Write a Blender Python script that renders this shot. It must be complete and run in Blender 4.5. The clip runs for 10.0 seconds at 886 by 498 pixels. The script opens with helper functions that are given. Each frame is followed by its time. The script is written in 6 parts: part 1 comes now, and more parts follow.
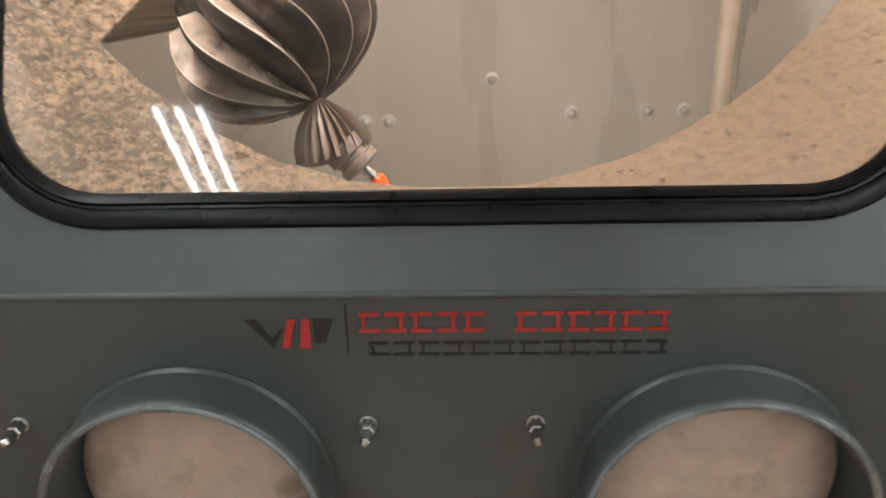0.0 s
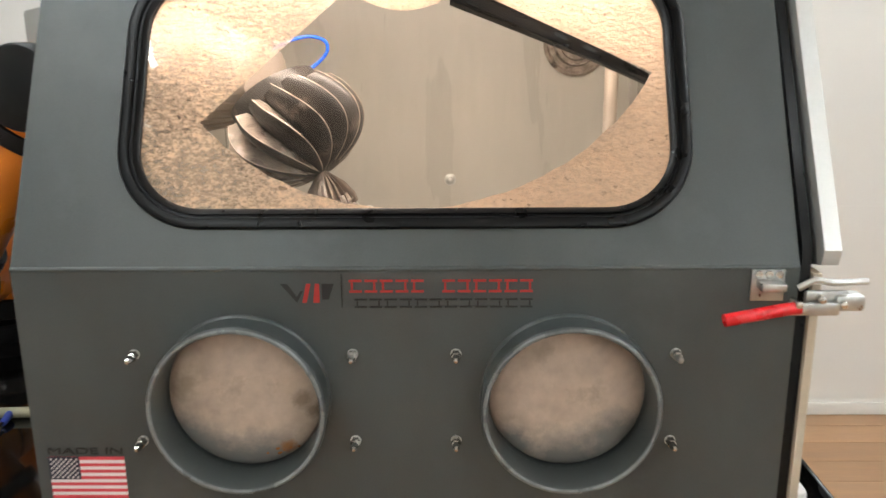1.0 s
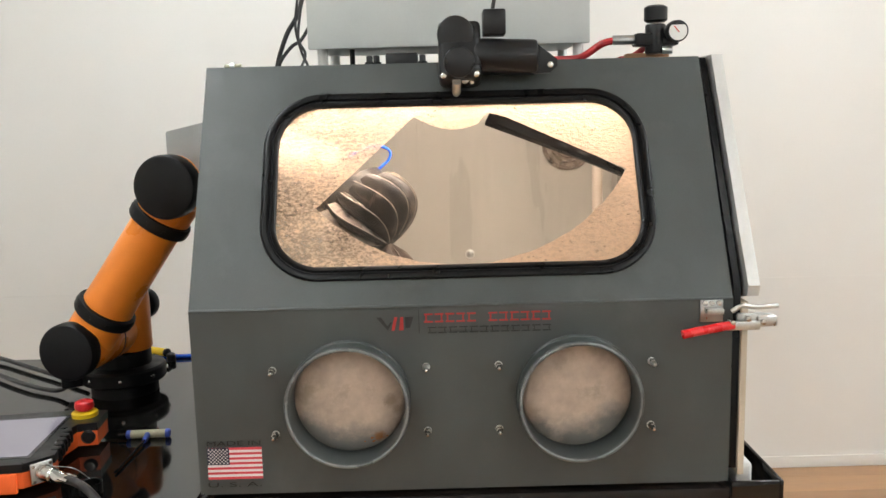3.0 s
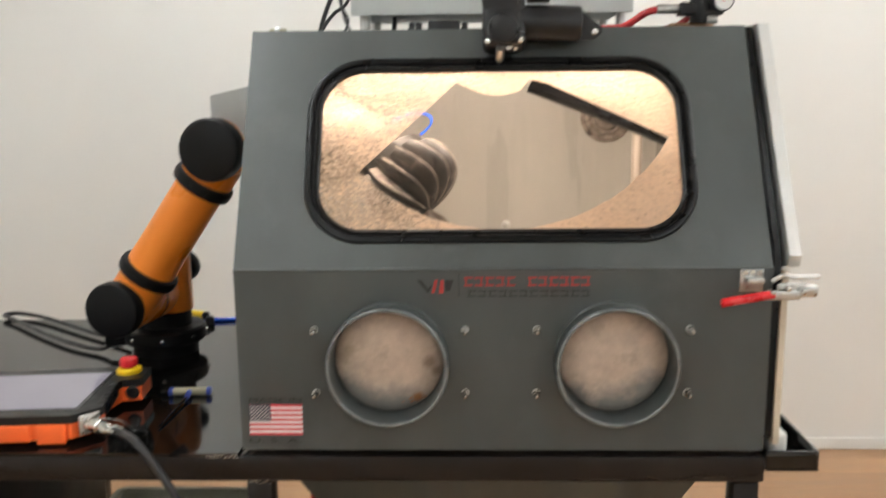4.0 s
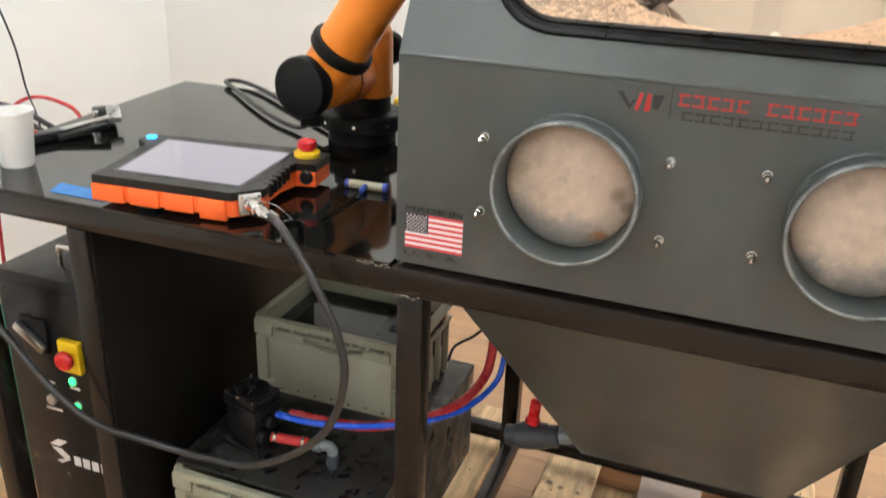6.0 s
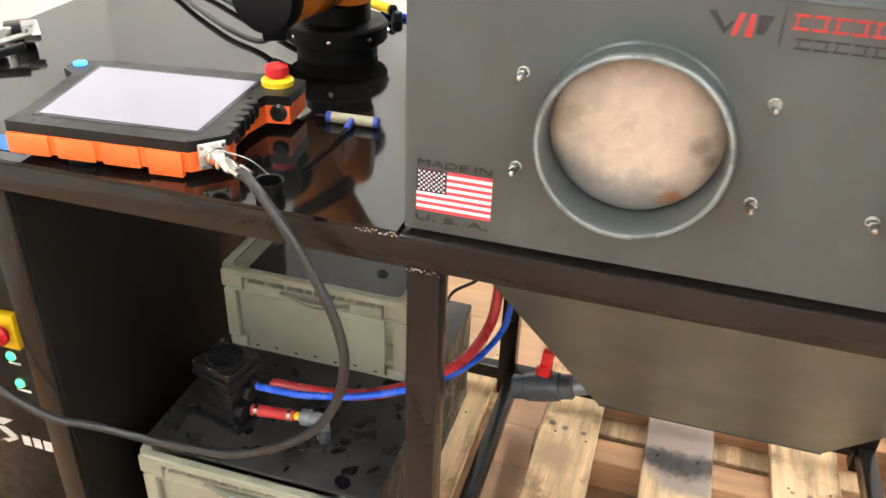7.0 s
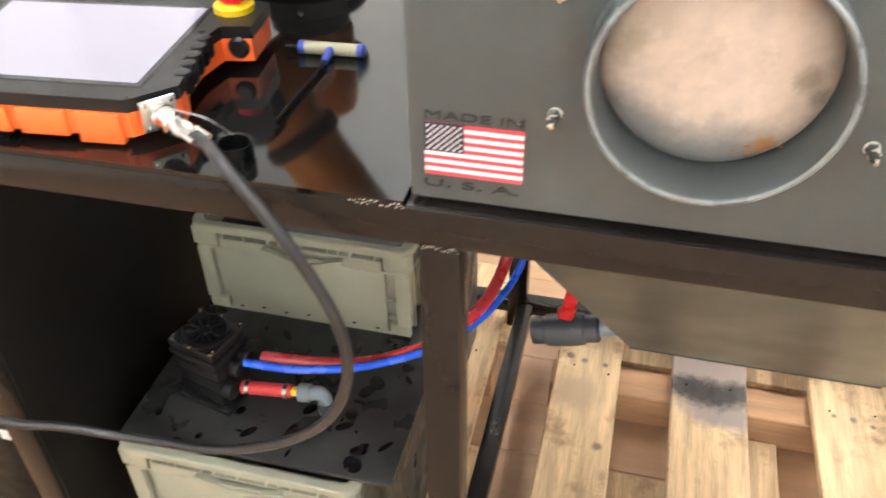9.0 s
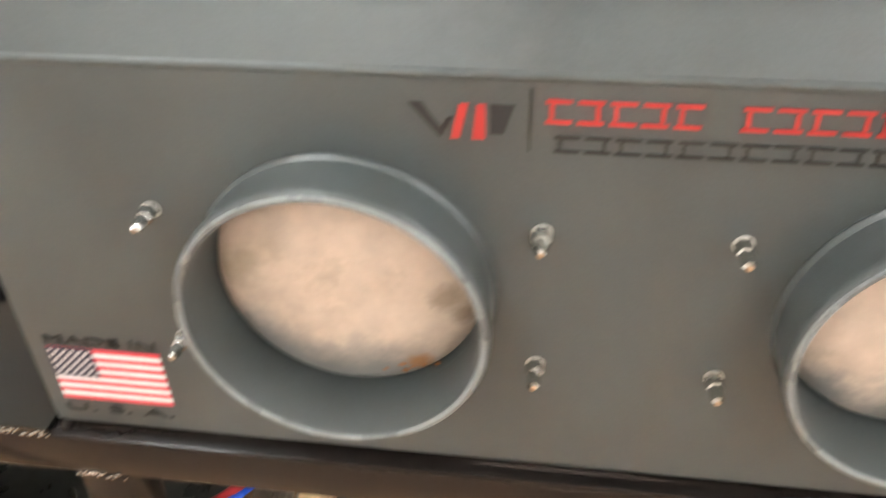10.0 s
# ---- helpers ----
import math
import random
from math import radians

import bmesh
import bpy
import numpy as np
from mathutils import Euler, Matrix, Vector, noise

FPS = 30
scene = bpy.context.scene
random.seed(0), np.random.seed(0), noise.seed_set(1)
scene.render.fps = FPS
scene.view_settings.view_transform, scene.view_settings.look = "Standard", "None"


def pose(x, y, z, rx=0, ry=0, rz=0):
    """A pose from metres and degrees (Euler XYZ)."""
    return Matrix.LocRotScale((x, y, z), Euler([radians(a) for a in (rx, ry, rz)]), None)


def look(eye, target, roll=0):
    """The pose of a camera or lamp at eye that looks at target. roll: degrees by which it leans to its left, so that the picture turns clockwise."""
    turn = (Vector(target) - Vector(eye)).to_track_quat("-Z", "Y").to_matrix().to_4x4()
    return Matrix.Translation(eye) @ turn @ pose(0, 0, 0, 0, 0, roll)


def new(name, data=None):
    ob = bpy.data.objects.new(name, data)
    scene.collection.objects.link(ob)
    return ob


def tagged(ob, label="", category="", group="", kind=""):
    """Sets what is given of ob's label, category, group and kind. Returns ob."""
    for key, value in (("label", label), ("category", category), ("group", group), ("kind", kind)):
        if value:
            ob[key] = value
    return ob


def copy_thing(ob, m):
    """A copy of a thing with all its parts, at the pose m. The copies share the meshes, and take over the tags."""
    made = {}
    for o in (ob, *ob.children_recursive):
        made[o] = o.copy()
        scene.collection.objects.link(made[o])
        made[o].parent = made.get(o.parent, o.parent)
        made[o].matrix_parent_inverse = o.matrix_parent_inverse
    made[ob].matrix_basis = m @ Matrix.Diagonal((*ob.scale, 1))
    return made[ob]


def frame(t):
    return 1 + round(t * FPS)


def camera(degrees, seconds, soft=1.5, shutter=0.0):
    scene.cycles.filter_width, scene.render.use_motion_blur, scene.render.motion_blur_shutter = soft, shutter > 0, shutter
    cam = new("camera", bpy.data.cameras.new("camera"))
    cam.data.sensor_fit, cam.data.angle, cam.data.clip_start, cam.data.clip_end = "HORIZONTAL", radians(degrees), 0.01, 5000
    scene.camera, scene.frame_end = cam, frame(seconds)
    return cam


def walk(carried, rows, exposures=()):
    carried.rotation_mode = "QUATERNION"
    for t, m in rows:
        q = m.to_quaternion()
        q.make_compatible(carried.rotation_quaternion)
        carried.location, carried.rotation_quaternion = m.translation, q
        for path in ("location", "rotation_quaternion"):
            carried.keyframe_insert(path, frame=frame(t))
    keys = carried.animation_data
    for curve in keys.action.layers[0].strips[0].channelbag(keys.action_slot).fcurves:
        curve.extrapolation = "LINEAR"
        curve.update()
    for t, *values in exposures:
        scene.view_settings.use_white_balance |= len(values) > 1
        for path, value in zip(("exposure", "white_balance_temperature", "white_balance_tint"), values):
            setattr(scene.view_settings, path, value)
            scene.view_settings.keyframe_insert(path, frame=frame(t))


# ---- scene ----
cam = camera(55.6, 10.0, shutter=0.4)
PATH = [
    (0, (0.019, -0.521, 1.498), (-0.056, 1.307, 0.69), -1.6),
    (0.5, (0.027, -0.721, 1.51), (-0.003, 1.175, 0.876), -0.7),
    (1, (0.06, -0.951, 1.507), (0.036, 0.983, 0.998), -0.4),
    (1.5, (0.045, -1.111, 1.529), (0.024, 0.833, 1.06), -0.2),
    (2, (-0.025, -1.26, 1.544), (-0.027, 0.699, 1.141), -1.2),
    (2.5, (-0.036, -1.356, 1.559), (-0.029, 0.611, 1.197), -1.8),
    (2.7, (-0.035, -1.381, 1.552), (-0.022, 0.594, 1.24), -1.5),
    (3.8, (-0.047, -1.426, 1.532), (-0.059, 0.552, 1.241), -0.8),
    (4, (-0.058, -1.425, 1.522), (-0.115, 0.543, 1.173), -0.6),
    (4.5, (-0.072, -1.405, 1.499), (-0.327, 0.522, 1.028), -0.4),
    (5, (-0.043, -1.331, 1.511), (-0.463, 0.541, 0.945), -0.3),
    (5.5, (-0.003, -1.213, 1.489), (-0.557, 0.591, 0.827), 1.0),
    (6, (0.023, -1.14, 1.458), (-0.597, 0.589, 0.667), 2.3),
    (6.2, (0.016, -1.092, 1.463), (-0.596, 0.598, 0.585), 2.1),
    (7.3, (-0.232, -0.836, 1.412), (-0.655, 0.799, 0.339), 2.3),
    (7.5, (-0.267, -0.811, 1.401), (-0.671, 0.797, 0.283), 2.4),
    (8, (-0.312, -0.779, 1.399), (-0.686, 0.786, 0.211), 2.3),
    (8.5, (-0.31, -0.744, 1.383), (-0.679, 0.806, 0.174), 1.4),
    (9, (-0.26, -0.672, 1.384), (-0.654, 0.849, 0.146), -0.9),
    (9.5, (-0.143, -0.541, 1.403), (-0.513, 1.001, 0.185), -1.7),
    (10, (-0.055, -0.447, 1.435), (-0.312, 1.153, 0.263), -1.8),
]
EXPOSURES = [(0, -0.27, 6450, 11), (0.5, 0.02, 6300, 10), (1.0, 0.0, 6600, 10), (2.5, 0.08, 6650, 11), (4.0, 0.02, 6780, 12), (4.5, 0.17, 6800, 13), (5.0, 0.22, 6950, 13), (6.0, 0.60, 6650, 11), (7.5, 1.40, 6780, 13), (8.5, 1.42, 6720, 13), (9.5, 1.30, 6600, 13), (10, 1.18, 6850, 14)]
walk(cam, [(t, look(eye, target, roll)) for t, eye, target, roll in PATH], EXPOSURES)

# ---- world and light ----
world = bpy.data.worlds.new("world")
scene.world = world
world.use_nodes = True
wbg = world.node_tree.nodes["Background"]
wbg.inputs[0].default_value = (0.8, 0.85, 0.9, 1)
wbg.inputs[1].default_value = 0.05
TUBE_GLOW = 37.0
STRIP_GLOW = 77.0


# ---- materials ----
def material(name, color, rough=0.5, metal=0.0, vary=0.12, scale=18.0, bump=0.05, fine=220.0, spec=0.5, coat=0.0, stain=None, stain_scale=5.0,
             stain_at=0.6, rough_vary=0.1, stretch=(1, 1, 1), per_object=0.0, patches=()):
    """A surface whose colour wanders at two scales, with fine relief and, if given, stains of a second colour."""
    m = bpy.data.materials.new(name)
    m.use_nodes = True
    nt = m.node_tree
    N, L = nt.nodes, nt.links
    b = N["Principled BSDF"]
    tc = N.new("ShaderNodeTexCoord")
    mp = N.new("ShaderNodeMapping")
    mp.inputs["Scale"].default_value = stretch
    L.new(tc.outputs["Object"], mp.inputs[0])
    n1 = N.new("ShaderNodeTexNoise")
    n1.inputs["Scale"].default_value = scale
    n1.inputs["Detail"].default_value = 6
    n2 = N.new("ShaderNodeTexNoise")
    n2.inputs["Scale"].default_value = fine
    n2.inputs["Detail"].default_value = 3
    L.new(mp.outputs[0], n1.inputs["Vector"])
    L.new(mp.outputs[0], n2.inputs["Vector"])
    mixn = N.new("ShaderNodeMath")
    mixn.operation = "ADD"
    L.new(n1.outputs[0], mixn.inputs[0])
    half = N.new("ShaderNodeMath")
    half.operation = "MULTIPLY"
    half.inputs[1].default_value = 0.4
    L.new(n2.outputs[0], half.inputs[0])
    L.new(half.outputs[0], mixn.inputs[1])
    ramp = N.new("ShaderNodeMapRange")
    ramp.inputs["From Min"].default_value, ramp.inputs["From Max"].default_value = 0.4, 1.0
    ramp.inputs["To Min"].default_value, ramp.inputs["To Max"].default_value = 1 - vary, 1 + vary
    L.new(mixn.outputs[0], ramp.inputs["Value"])
    hsv = N.new("ShaderNodeHueSaturation")
    hsv.inputs["Color"].default_value = (*color, 1)
    value = ramp.outputs[0]
    if per_object:
        oi = N.new("ShaderNodeObjectInfo")
        pr = N.new("ShaderNodeMapRange")
        pr.inputs["To Min"].default_value, pr.inputs["To Max"].default_value = 1 - per_object, 1 + per_object
        L.new(oi.outputs["Random"], pr.inputs["Value"])
        mu = N.new("ShaderNodeMath")
        mu.operation = "MULTIPLY"
        L.new(ramp.outputs[0], mu.inputs[0])
        L.new(pr.outputs[0], mu.inputs[1])
        value = mu.outputs[0]
    L.new(value, hsv.inputs["Value"])
    out = hsv.outputs[0]
    if stain:
        n3 = N.new("ShaderNodeTexNoise")
        n3.inputs["Scale"].default_value = stain_scale
        n3.inputs["Detail"].default_value = 8
        n3.inputs["Roughness"].default_value = 0.65
        L.new(tc.outputs["Object"], n3.inputs["Vector"])
        sr = N.new("ShaderNodeMapRange")
        sr.inputs["From Min"].default_value, sr.inputs["From Max"].default_value = stain_at, stain_at + 0.14
        L.new(n3.outputs[0], sr.inputs["Value"])
        mx = N.new("ShaderNodeMix")
        mx.data_type = "RGBA"
        for s in mx.inputs:
            if s.name == "B" and s.type == "RGBA":
                s.default_value = (*stain, 1)
        a_in = [s for s in mx.inputs if s.name == "A" and s.type == "RGBA"][0]
        L.new(sr.outputs[0], mx.inputs["Factor"])
        L.new(out, a_in)
        out = [s for s in mx.outputs if s.type == "RGBA"][0]
    for centre, reach, tone in patches:
        # a spill with a ragged edge about a place
        vd = N.new("ShaderNodeVectorMath")
        vd.operation = "DISTANCE"
        vd.inputs[1].default_value = centre
        L.new(tc.outputs["Object"], vd.inputs[0])
        pn = N.new("ShaderNodeTexNoise")
        pn.inputs["Scale"].default_value, pn.inputs["Detail"].default_value, pn.inputs["Roughness"].default_value = 2.2 / reach, 8, 0.7
        L.new(tc.outputs["Object"], pn.inputs["Vector"])
        pa = N.new("ShaderNodeMath")
        pa.operation = "MULTIPLY_ADD"
        pa.inputs[1].default_value = -1.3 * reach
        L.new(pn.outputs[0], pa.inputs[0])
        L.new(vd.outputs["Value"], pa.inputs[2])
        pr2 = N.new("ShaderNodeMapRange")
        pr2.inputs["From Min"].default_value, pr2.inputs["From Max"].default_value = -0.15 * reach, 0.55 * reach
        pr2.inputs["To Min"].default_value, pr2.inputs["To Max"].default_value = 0.92, 0.0
        L.new(pa.outputs[0], pr2.inputs["Value"])
        mx2 = N.new("ShaderNodeMix")
        mx2.data_type = "RGBA"
        ins = [q for q in mx2.inputs if q.type == "RGBA"]
        ins[1].default_value = (*tone, 1)
        L.new(pr2.outputs[0], mx2.inputs["Factor"])
        L.new(out, ins[0])
        out = [q for q in mx2.outputs if q.type == "RGBA"][0]
    L.new(out, b.inputs["Base Color"])
    b.inputs["Metallic"].default_value = metal
    b.inputs["Specular IOR Level"].default_value = spec
    b.inputs["Coat Weight"].default_value = coat
    rr = N.new("ShaderNodeMapRange")
    rr.inputs["From Min"].default_value, rr.inputs["From Max"].default_value = 0.3, 0.7
    rr.inputs["To Min"].default_value, rr.inputs["To Max"].default_value = max(0.02, rough - rough_vary), min(1, rough + rough_vary)
    L.new(n1.outputs[0], rr.inputs["Value"])
    L.new(rr.outputs[0], b.inputs["Roughness"])
    if bump:
        bp = N.new("ShaderNodeBump")
        bp.inputs["Strength"].default_value = bump
        bp.inputs["Distance"].default_value = 0.002
        L.new(mixn.outputs[0], bp.inputs["Height"])
        L.new(bp.outputs[0], b.inputs["Normal"])
    return m


def glowing(name, color, strength):
    m = bpy.data.materials.new(name)
    m.use_nodes = True
    b = m.node_tree.nodes["Principled BSDF"]
    b.inputs["Base Color"].default_value = (*color, 1)
    b.inputs["Emission Color"].default_value = (*color, 1)
    b.inputs["Emission Strength"].default_value = strength
    return m


def clear_pane(name, tint, gloss_rough):
    """A thin pane: see-through, with a mirror film that grows towards grazing angles."""
    m = bpy.data.materials.new(name)
    m.use_nodes = True
    N, L = m.node_tree.nodes, m.node_tree.links
    N.remove(N["Principled BSDF"])
    tr = N.new("ShaderNodeBsdfTransparent")
    tr.inputs[0].default_value = (*tint, 1)
    gl = N.new("ShaderNodeBsdfGlossy")
    gl.inputs["Roughness"].default_value = gloss_rough
    fr = N.new("ShaderNodeFresnel")
    fr.inputs["IOR"].default_value = 1.5
    mix = N.new("ShaderNodeMixShader")
    L.new(fr.outputs[0], mix.inputs[0])
    L.new(tr.outputs[0], mix.inputs[1])
    L.new(gl.outputs[0], mix.inputs[2])
    L.new(mix.outputs[0], N["Material Output"].inputs[0])
    return m


def slurry_film(name):
    """Blasting slurry on the inside of the pane: a translucent tan film, thin and runny on the robot's side, thick and dry on the other, with fine clear specks."""
    m = bpy.data.materials.new(name)
    m.use_nodes = True
    N, L = m.node_tree.nodes, m.node_tree.links
    N.remove(N["Principled BSDF"])
    tc = N.new("ShaderNodeTexCoord")

    def noise_tex(scale, detail, rough, stretch=(1, 1, 1)):
        mp = N.new("ShaderNodeMapping")
        mp.inputs["Scale"].default_value = stretch
        L.new(tc.outputs["Object"], mp.inputs[0])
        n = N.new("ShaderNodeTexNoise")
        n.inputs["Scale"].default_value, n.inputs["Detail"].default_value, n.inputs["Roughness"].default_value = scale, detail, rough
        L.new(mp.outputs[0], n.inputs["Vector"])
        return n.outputs[0]

    def ranged(v, a, b, c, d):
        r = N.new("ShaderNodeMapRange")
        for k, x in (("From Min", a), ("From Max", b), ("To Min", c), ("To Max", d)):
            r.inputs[k].default_value = x
        L.new(v, r.inputs["Value"])
        return r.outputs[0]

    def math_node(op, a, b):
        n = N.new("ShaderNodeMath")
        n.operation = op
        for k, v in ((0, a), (1, b)):
            if isinstance(v, float):
                n.inputs[k].default_value = v
            else:
                L.new(v, n.inputs[k])
        return n.outputs[0]

    fine = noise_tex(300, 4, 0.6)
    runs = noise_tex(190, 5, 0.62, (0.55, 1, 1))
    cloud = noise_tex(10, 6, 0.62)
    grit = noise_tex(130, 3, 0.55, (0.6, 1, 1))
    sep = N.new("ShaderNodeSeparateXYZ")
    L.new(tc.outputs["Object"], sep.inputs[0])
    side = ranged(sep.outputs[0], -0.33, 0.02, 0.0, 1.0)
    base = ranged(side, 0.0, 1.0, 0.52, 0.97)
    speck = math_node("MULTIPLY", ranged(fine, 0.36, 0.50, -0.36, 0.05), ranged(side, 0.0, 1.0, 1.0, 0.2))
    run = ranged(runs, 0.38, 0.60, -0.40, 0.20)
    run = math_node("MULTIPLY", run, ranged(side, 0.0, 1.0, 1.0, 0.25))
    cover = math_node("ADD", math_node("ADD", base, speck), math_node("ADD", run, math_node("MULTIPLY", ranged(cloud, 0.3, 0.7, -0.30, 0.30), ranged(side, 0.0, 1.0, 1.0, 0.2))))
    # coarse brown grit, gathered where the film is patchy
    gritty = math_node("MULTIPLY", ranged(grit, 0.63, 0.70, 0.0, 0.80), ranged(cloud, 0.45, 0.60, 0.25, 1.0))

    def tinted(thin, thick):
        mx = N.new("ShaderNodeMix")
        mx.data_type = "RGBA"
        ins = [q for q in mx.inputs if q.type == "RGBA"]
        ins[0].default_value, ins[1].default_value = (*thin, 1), (*thick, 1)
        L.new(gritty, mx.inputs["Factor"])
        return [q for q in mx.outputs if q.type == "RGBA"][0]

    dif = N.new("ShaderNodeBsdfDiffuse")
    L.new(tinted((0.70, 0.545, 0.42), (0.20, 0.13, 0.08)), dif.inputs[0])
    tl = N.new("ShaderNodeBsdfTranslucent")
    L.new(tinted((0.95, 0.785, 0.63), (0.30, 0.20, 0.13)), tl.inputs[0])
    m1 = N.new("ShaderNodeMixShader")
    m1.inputs[0].default_value = 0.72
    L.new(dif.outputs[0], m1.inputs[1])
    L.new(tl.outputs[0], m1.inputs[2])
    tr = N.new("ShaderNodeBsdfTransparent")
    tr.inputs[0].default_value = (0.93, 0.90, 0.86, 1)
    m2 = N.new("ShaderNodeMixShader")
    cl = N.new("ShaderNodeClamp")
    L.new(cover, cl.inputs[0])
    L.new(cl.outputs[0], m2.inputs[0])
    L.new(tr.outputs[0], m2.inputs[1])
    L.new(m1.outputs[0], m2.inputs[2])
    gl = N.new("ShaderNodeBsdfGlossy")
    gl.inputs["Roughness"].default_value = 0.25
    m3 = N.new("ShaderNodeMixShader")
    m3.inputs[0].default_value = 0.05
    L.new(m2.outputs[0], m3.inputs[1])
    L.new(gl.outputs[0], m3.inputs[2])
    bp = N.new("ShaderNodeBump")
    bp.inputs["Strength"].default_value, bp.inputs["Distance"].default_value = 1.0, 0.004
    L.new(runs, bp.inputs["Height"])
    for n in (dif, gl, tl):
        L.new(bp.outputs[0], n.inputs["Normal"])
    L.new(m3.outputs[0], N["Material Output"].inputs[0])
    return m


M_COAT = material("grey_powder_coat", (0.054, 0.0615, 0.0605), 0.40, 0, 0.26, 6, 0.08, 700, stretch=(1, 1, 0.55), stain=(0.068, 0.075, 0.074), stain_scale=4.5, stain_at=0.55)
# lighter coat colour that paints the highlight on the rounded collar rims
M_RIM = material("highlight_grey_coat_edge", (0.15, 0.16, 0.16), 0.3, 0, 0.35, 30, 0.08, 400)
M_COAT_IN = material("wet_grey_interior", (0.45, 0.43, 0.39), 0.32, 0, 0.10, 6, 0.03, 60, stretch=(1, 1, 0.2))
M_BLACK = material("glossy_black_paint", (0.006, 0.0055, 0.005), 0.07, 0, 0.2, 9, 0.012, 300, rough_vary=0.04)
M_FRAME = material("black_brown_frame_paint", (0.0115, 0.009, 0.008), 0.22, 0, 0.15, 9, 0.012, 200, spec=0.28, rough_vary=0.03)
M_RUBBER = material("black_rubber", (0.0035, 0.0037, 0.004), 0.30, 0, 0.2, 40, 0.03, spec=0.2, rough_vary=0.04)
M_PLASTIC = material("black_plastic", (0.008, 0.008, 0.009), 0.36, 0, 0.2, 30, 0.05, spec=0.35)
M_CAP = material("matt_black_cap", (0.0045, 0.0045, 0.005), 0.5, 0, 0.2, 30, 0.06, spec=0.2)
M_ORANGE = material("orange_robot_shell", (0.80, 0.23, 0.025), 0.33, 0, 0.05, 9, 0.02, spec=0.4)
M_ORANGE2 = material("orange_rubber_bumper", (0.86, 0.13, 0.022), 0.5, 0, 0.08, 25, 0.05)
M_RED = material("red_plastic", (0.62, 0.015, 0.02), 0.32, 0, 0.08, 30, 0.03)
M_REDP = material("red_ink", (0.36, 0.02, 0.017), 0.5, 0, 0.12, 60, 0)
M_BLKP = material("black_ink", (0.012, 0.012, 0.012), 0.5, 0, 0.12, 60, 0)
M_FLAGR = material("flag_red", (0.62, 0.05, 0.07), 0.4, 0, 0.06, 60, 0)
M_FLAGW = material("flag_white", (0.78, 0.74, 0.74), 0.4, 0, 0.05, 60, 0)
M_FLAGB = material("flag_navy", (0.012, 0.014, 0.035), 0.4, 0, 0.05, 60, 0)
M_YELLOW = material("yellow_plastic", (0.80, 0.52, 0.01), 0.4, 0, 0.06, 30, 0.03)
M_CHROME = material("bright_steel", (0.62, 0.61, 0.58), 0.22, 1, 0.15, 30, 0.05, rough_vary=0.12)
M_ZINC = material("zinc_plated_steel", (0.55, 0.56, 0.55), 0.35, 1, 0.2, 40, 0.1)
M_ALU = material("aluminium_door_skin", (0.62, 0.62, 0.60), 0.38, 0.6, 0.08, 9, 0.03)
M_CREAM = material("cream_door_gasket", (0.55, 0.47, 0.36), 0.6, 0, 0.1, 25, 0.05)
COVER = dict(color=(0.48, 0.375, 0.30), rough=0.62, vary=0.24, scale=22, bump=0.15, fine=90, stain=(0.34, 0.27, 0.20), stain_scale=16, stain_at=0.54)
GREYSLURRY, BROWNSLURRY, RUSTY = (0.165, 0.162, 0.155), (0.25, 0.19, 0.14), (0.30, 0.12, 0.03)
M_MEMBRANE = material("stained_port_cover_rusty", patches=[((-0.235, 0.004, 0.975), 0.052, GREYSLURRY), ((-0.175, 0.004, 0.972), 0.054, GREYSLURRY), ((-0.275, 0.004, 1.005), 0.044, GREYSLURRY),
                                                           ((-0.126, 0.0, 1.067), 0.013, BROWNSLURRY), ((-0.112, 0.0, 1.050), 0.011, BROWNSLURRY),
                                                           ((-0.146, 0.0, 1.001), 0.011, RUSTY)], **COVER)
M_MEMBRANE_B = material("stained_port_cover_grey", patches=[((0.20, 0.004, 0.970), 0.058, GREYSLURRY), ((0.268, 0.004, 1.000), 0.052, GREYSLURRY), ((0.13, 0.004, 1.000), 0.03, GREYSLURRY)], **COVER)
M_RUST = material("rust_spot", (0.36, 0.13, 0.03), 0.8, 0, 0.3, 60, 0.2)
M_CRATE = material("grey_green_crate_plastic", (0.275, 0.27, 0.205), 0.42, 0, 0.08, 14, 0.05, 300, stain=(0.23, 0.225, 0.17), stain_scale=6, stain_at=0.6)
M_WET = material("wet_dark_patch", (0.004, 0.004, 0.004), 0.22, 0, 0.2, 30, 0.0)
M_WATER = material("still_grey_water", (0.022, 0.022, 0.018), 0.08, 0, 0.2, 6, 0.02, 30, spec=0.2)
M_LID = material("wet_black_lid", (0.020, 0.0195, 0.0185), 0.40, 0, 0.25, 16, 0.12, 120, stain=(0.006, 0.006, 0.006), stain_scale=11, stain_at=0.55, rough_vary=0.25)
M_PVC = material("grey_pvc", (0.055, 0.065, 0.075), 0.2, 0, 0.06, 20, 0.02)
M_PVCL = material("light_grey_pvc", (0.15, 0.175, 0.20), 0.35, 0, 0.06, 20, 0.02)
M_HOSER = material("red_hose", (0.46, 0.03, 0.035), 0.3, 0, 0.06, 20, 0.02)
M_HOSEB = material("blue_hose", (0.012, 0.09, 0.62), 0.25, 0, 0.06, 20, 0.02)
M_CABLE = material("black_cable_sheath", (0.018, 0.018, 0.019), 0.42, 0, 0.15, 40, 0.05)
PLANK = dict(color=(0.57, 0.385, 0.215), rough=0.7, vary=0.46, scale=8, bump=0.5, fine=45, stretch=(6, 0.5, 6), stain=(0.30, 0.18, 0.095), stain_scale=10, stain_at=0.53, per_object=0.18)
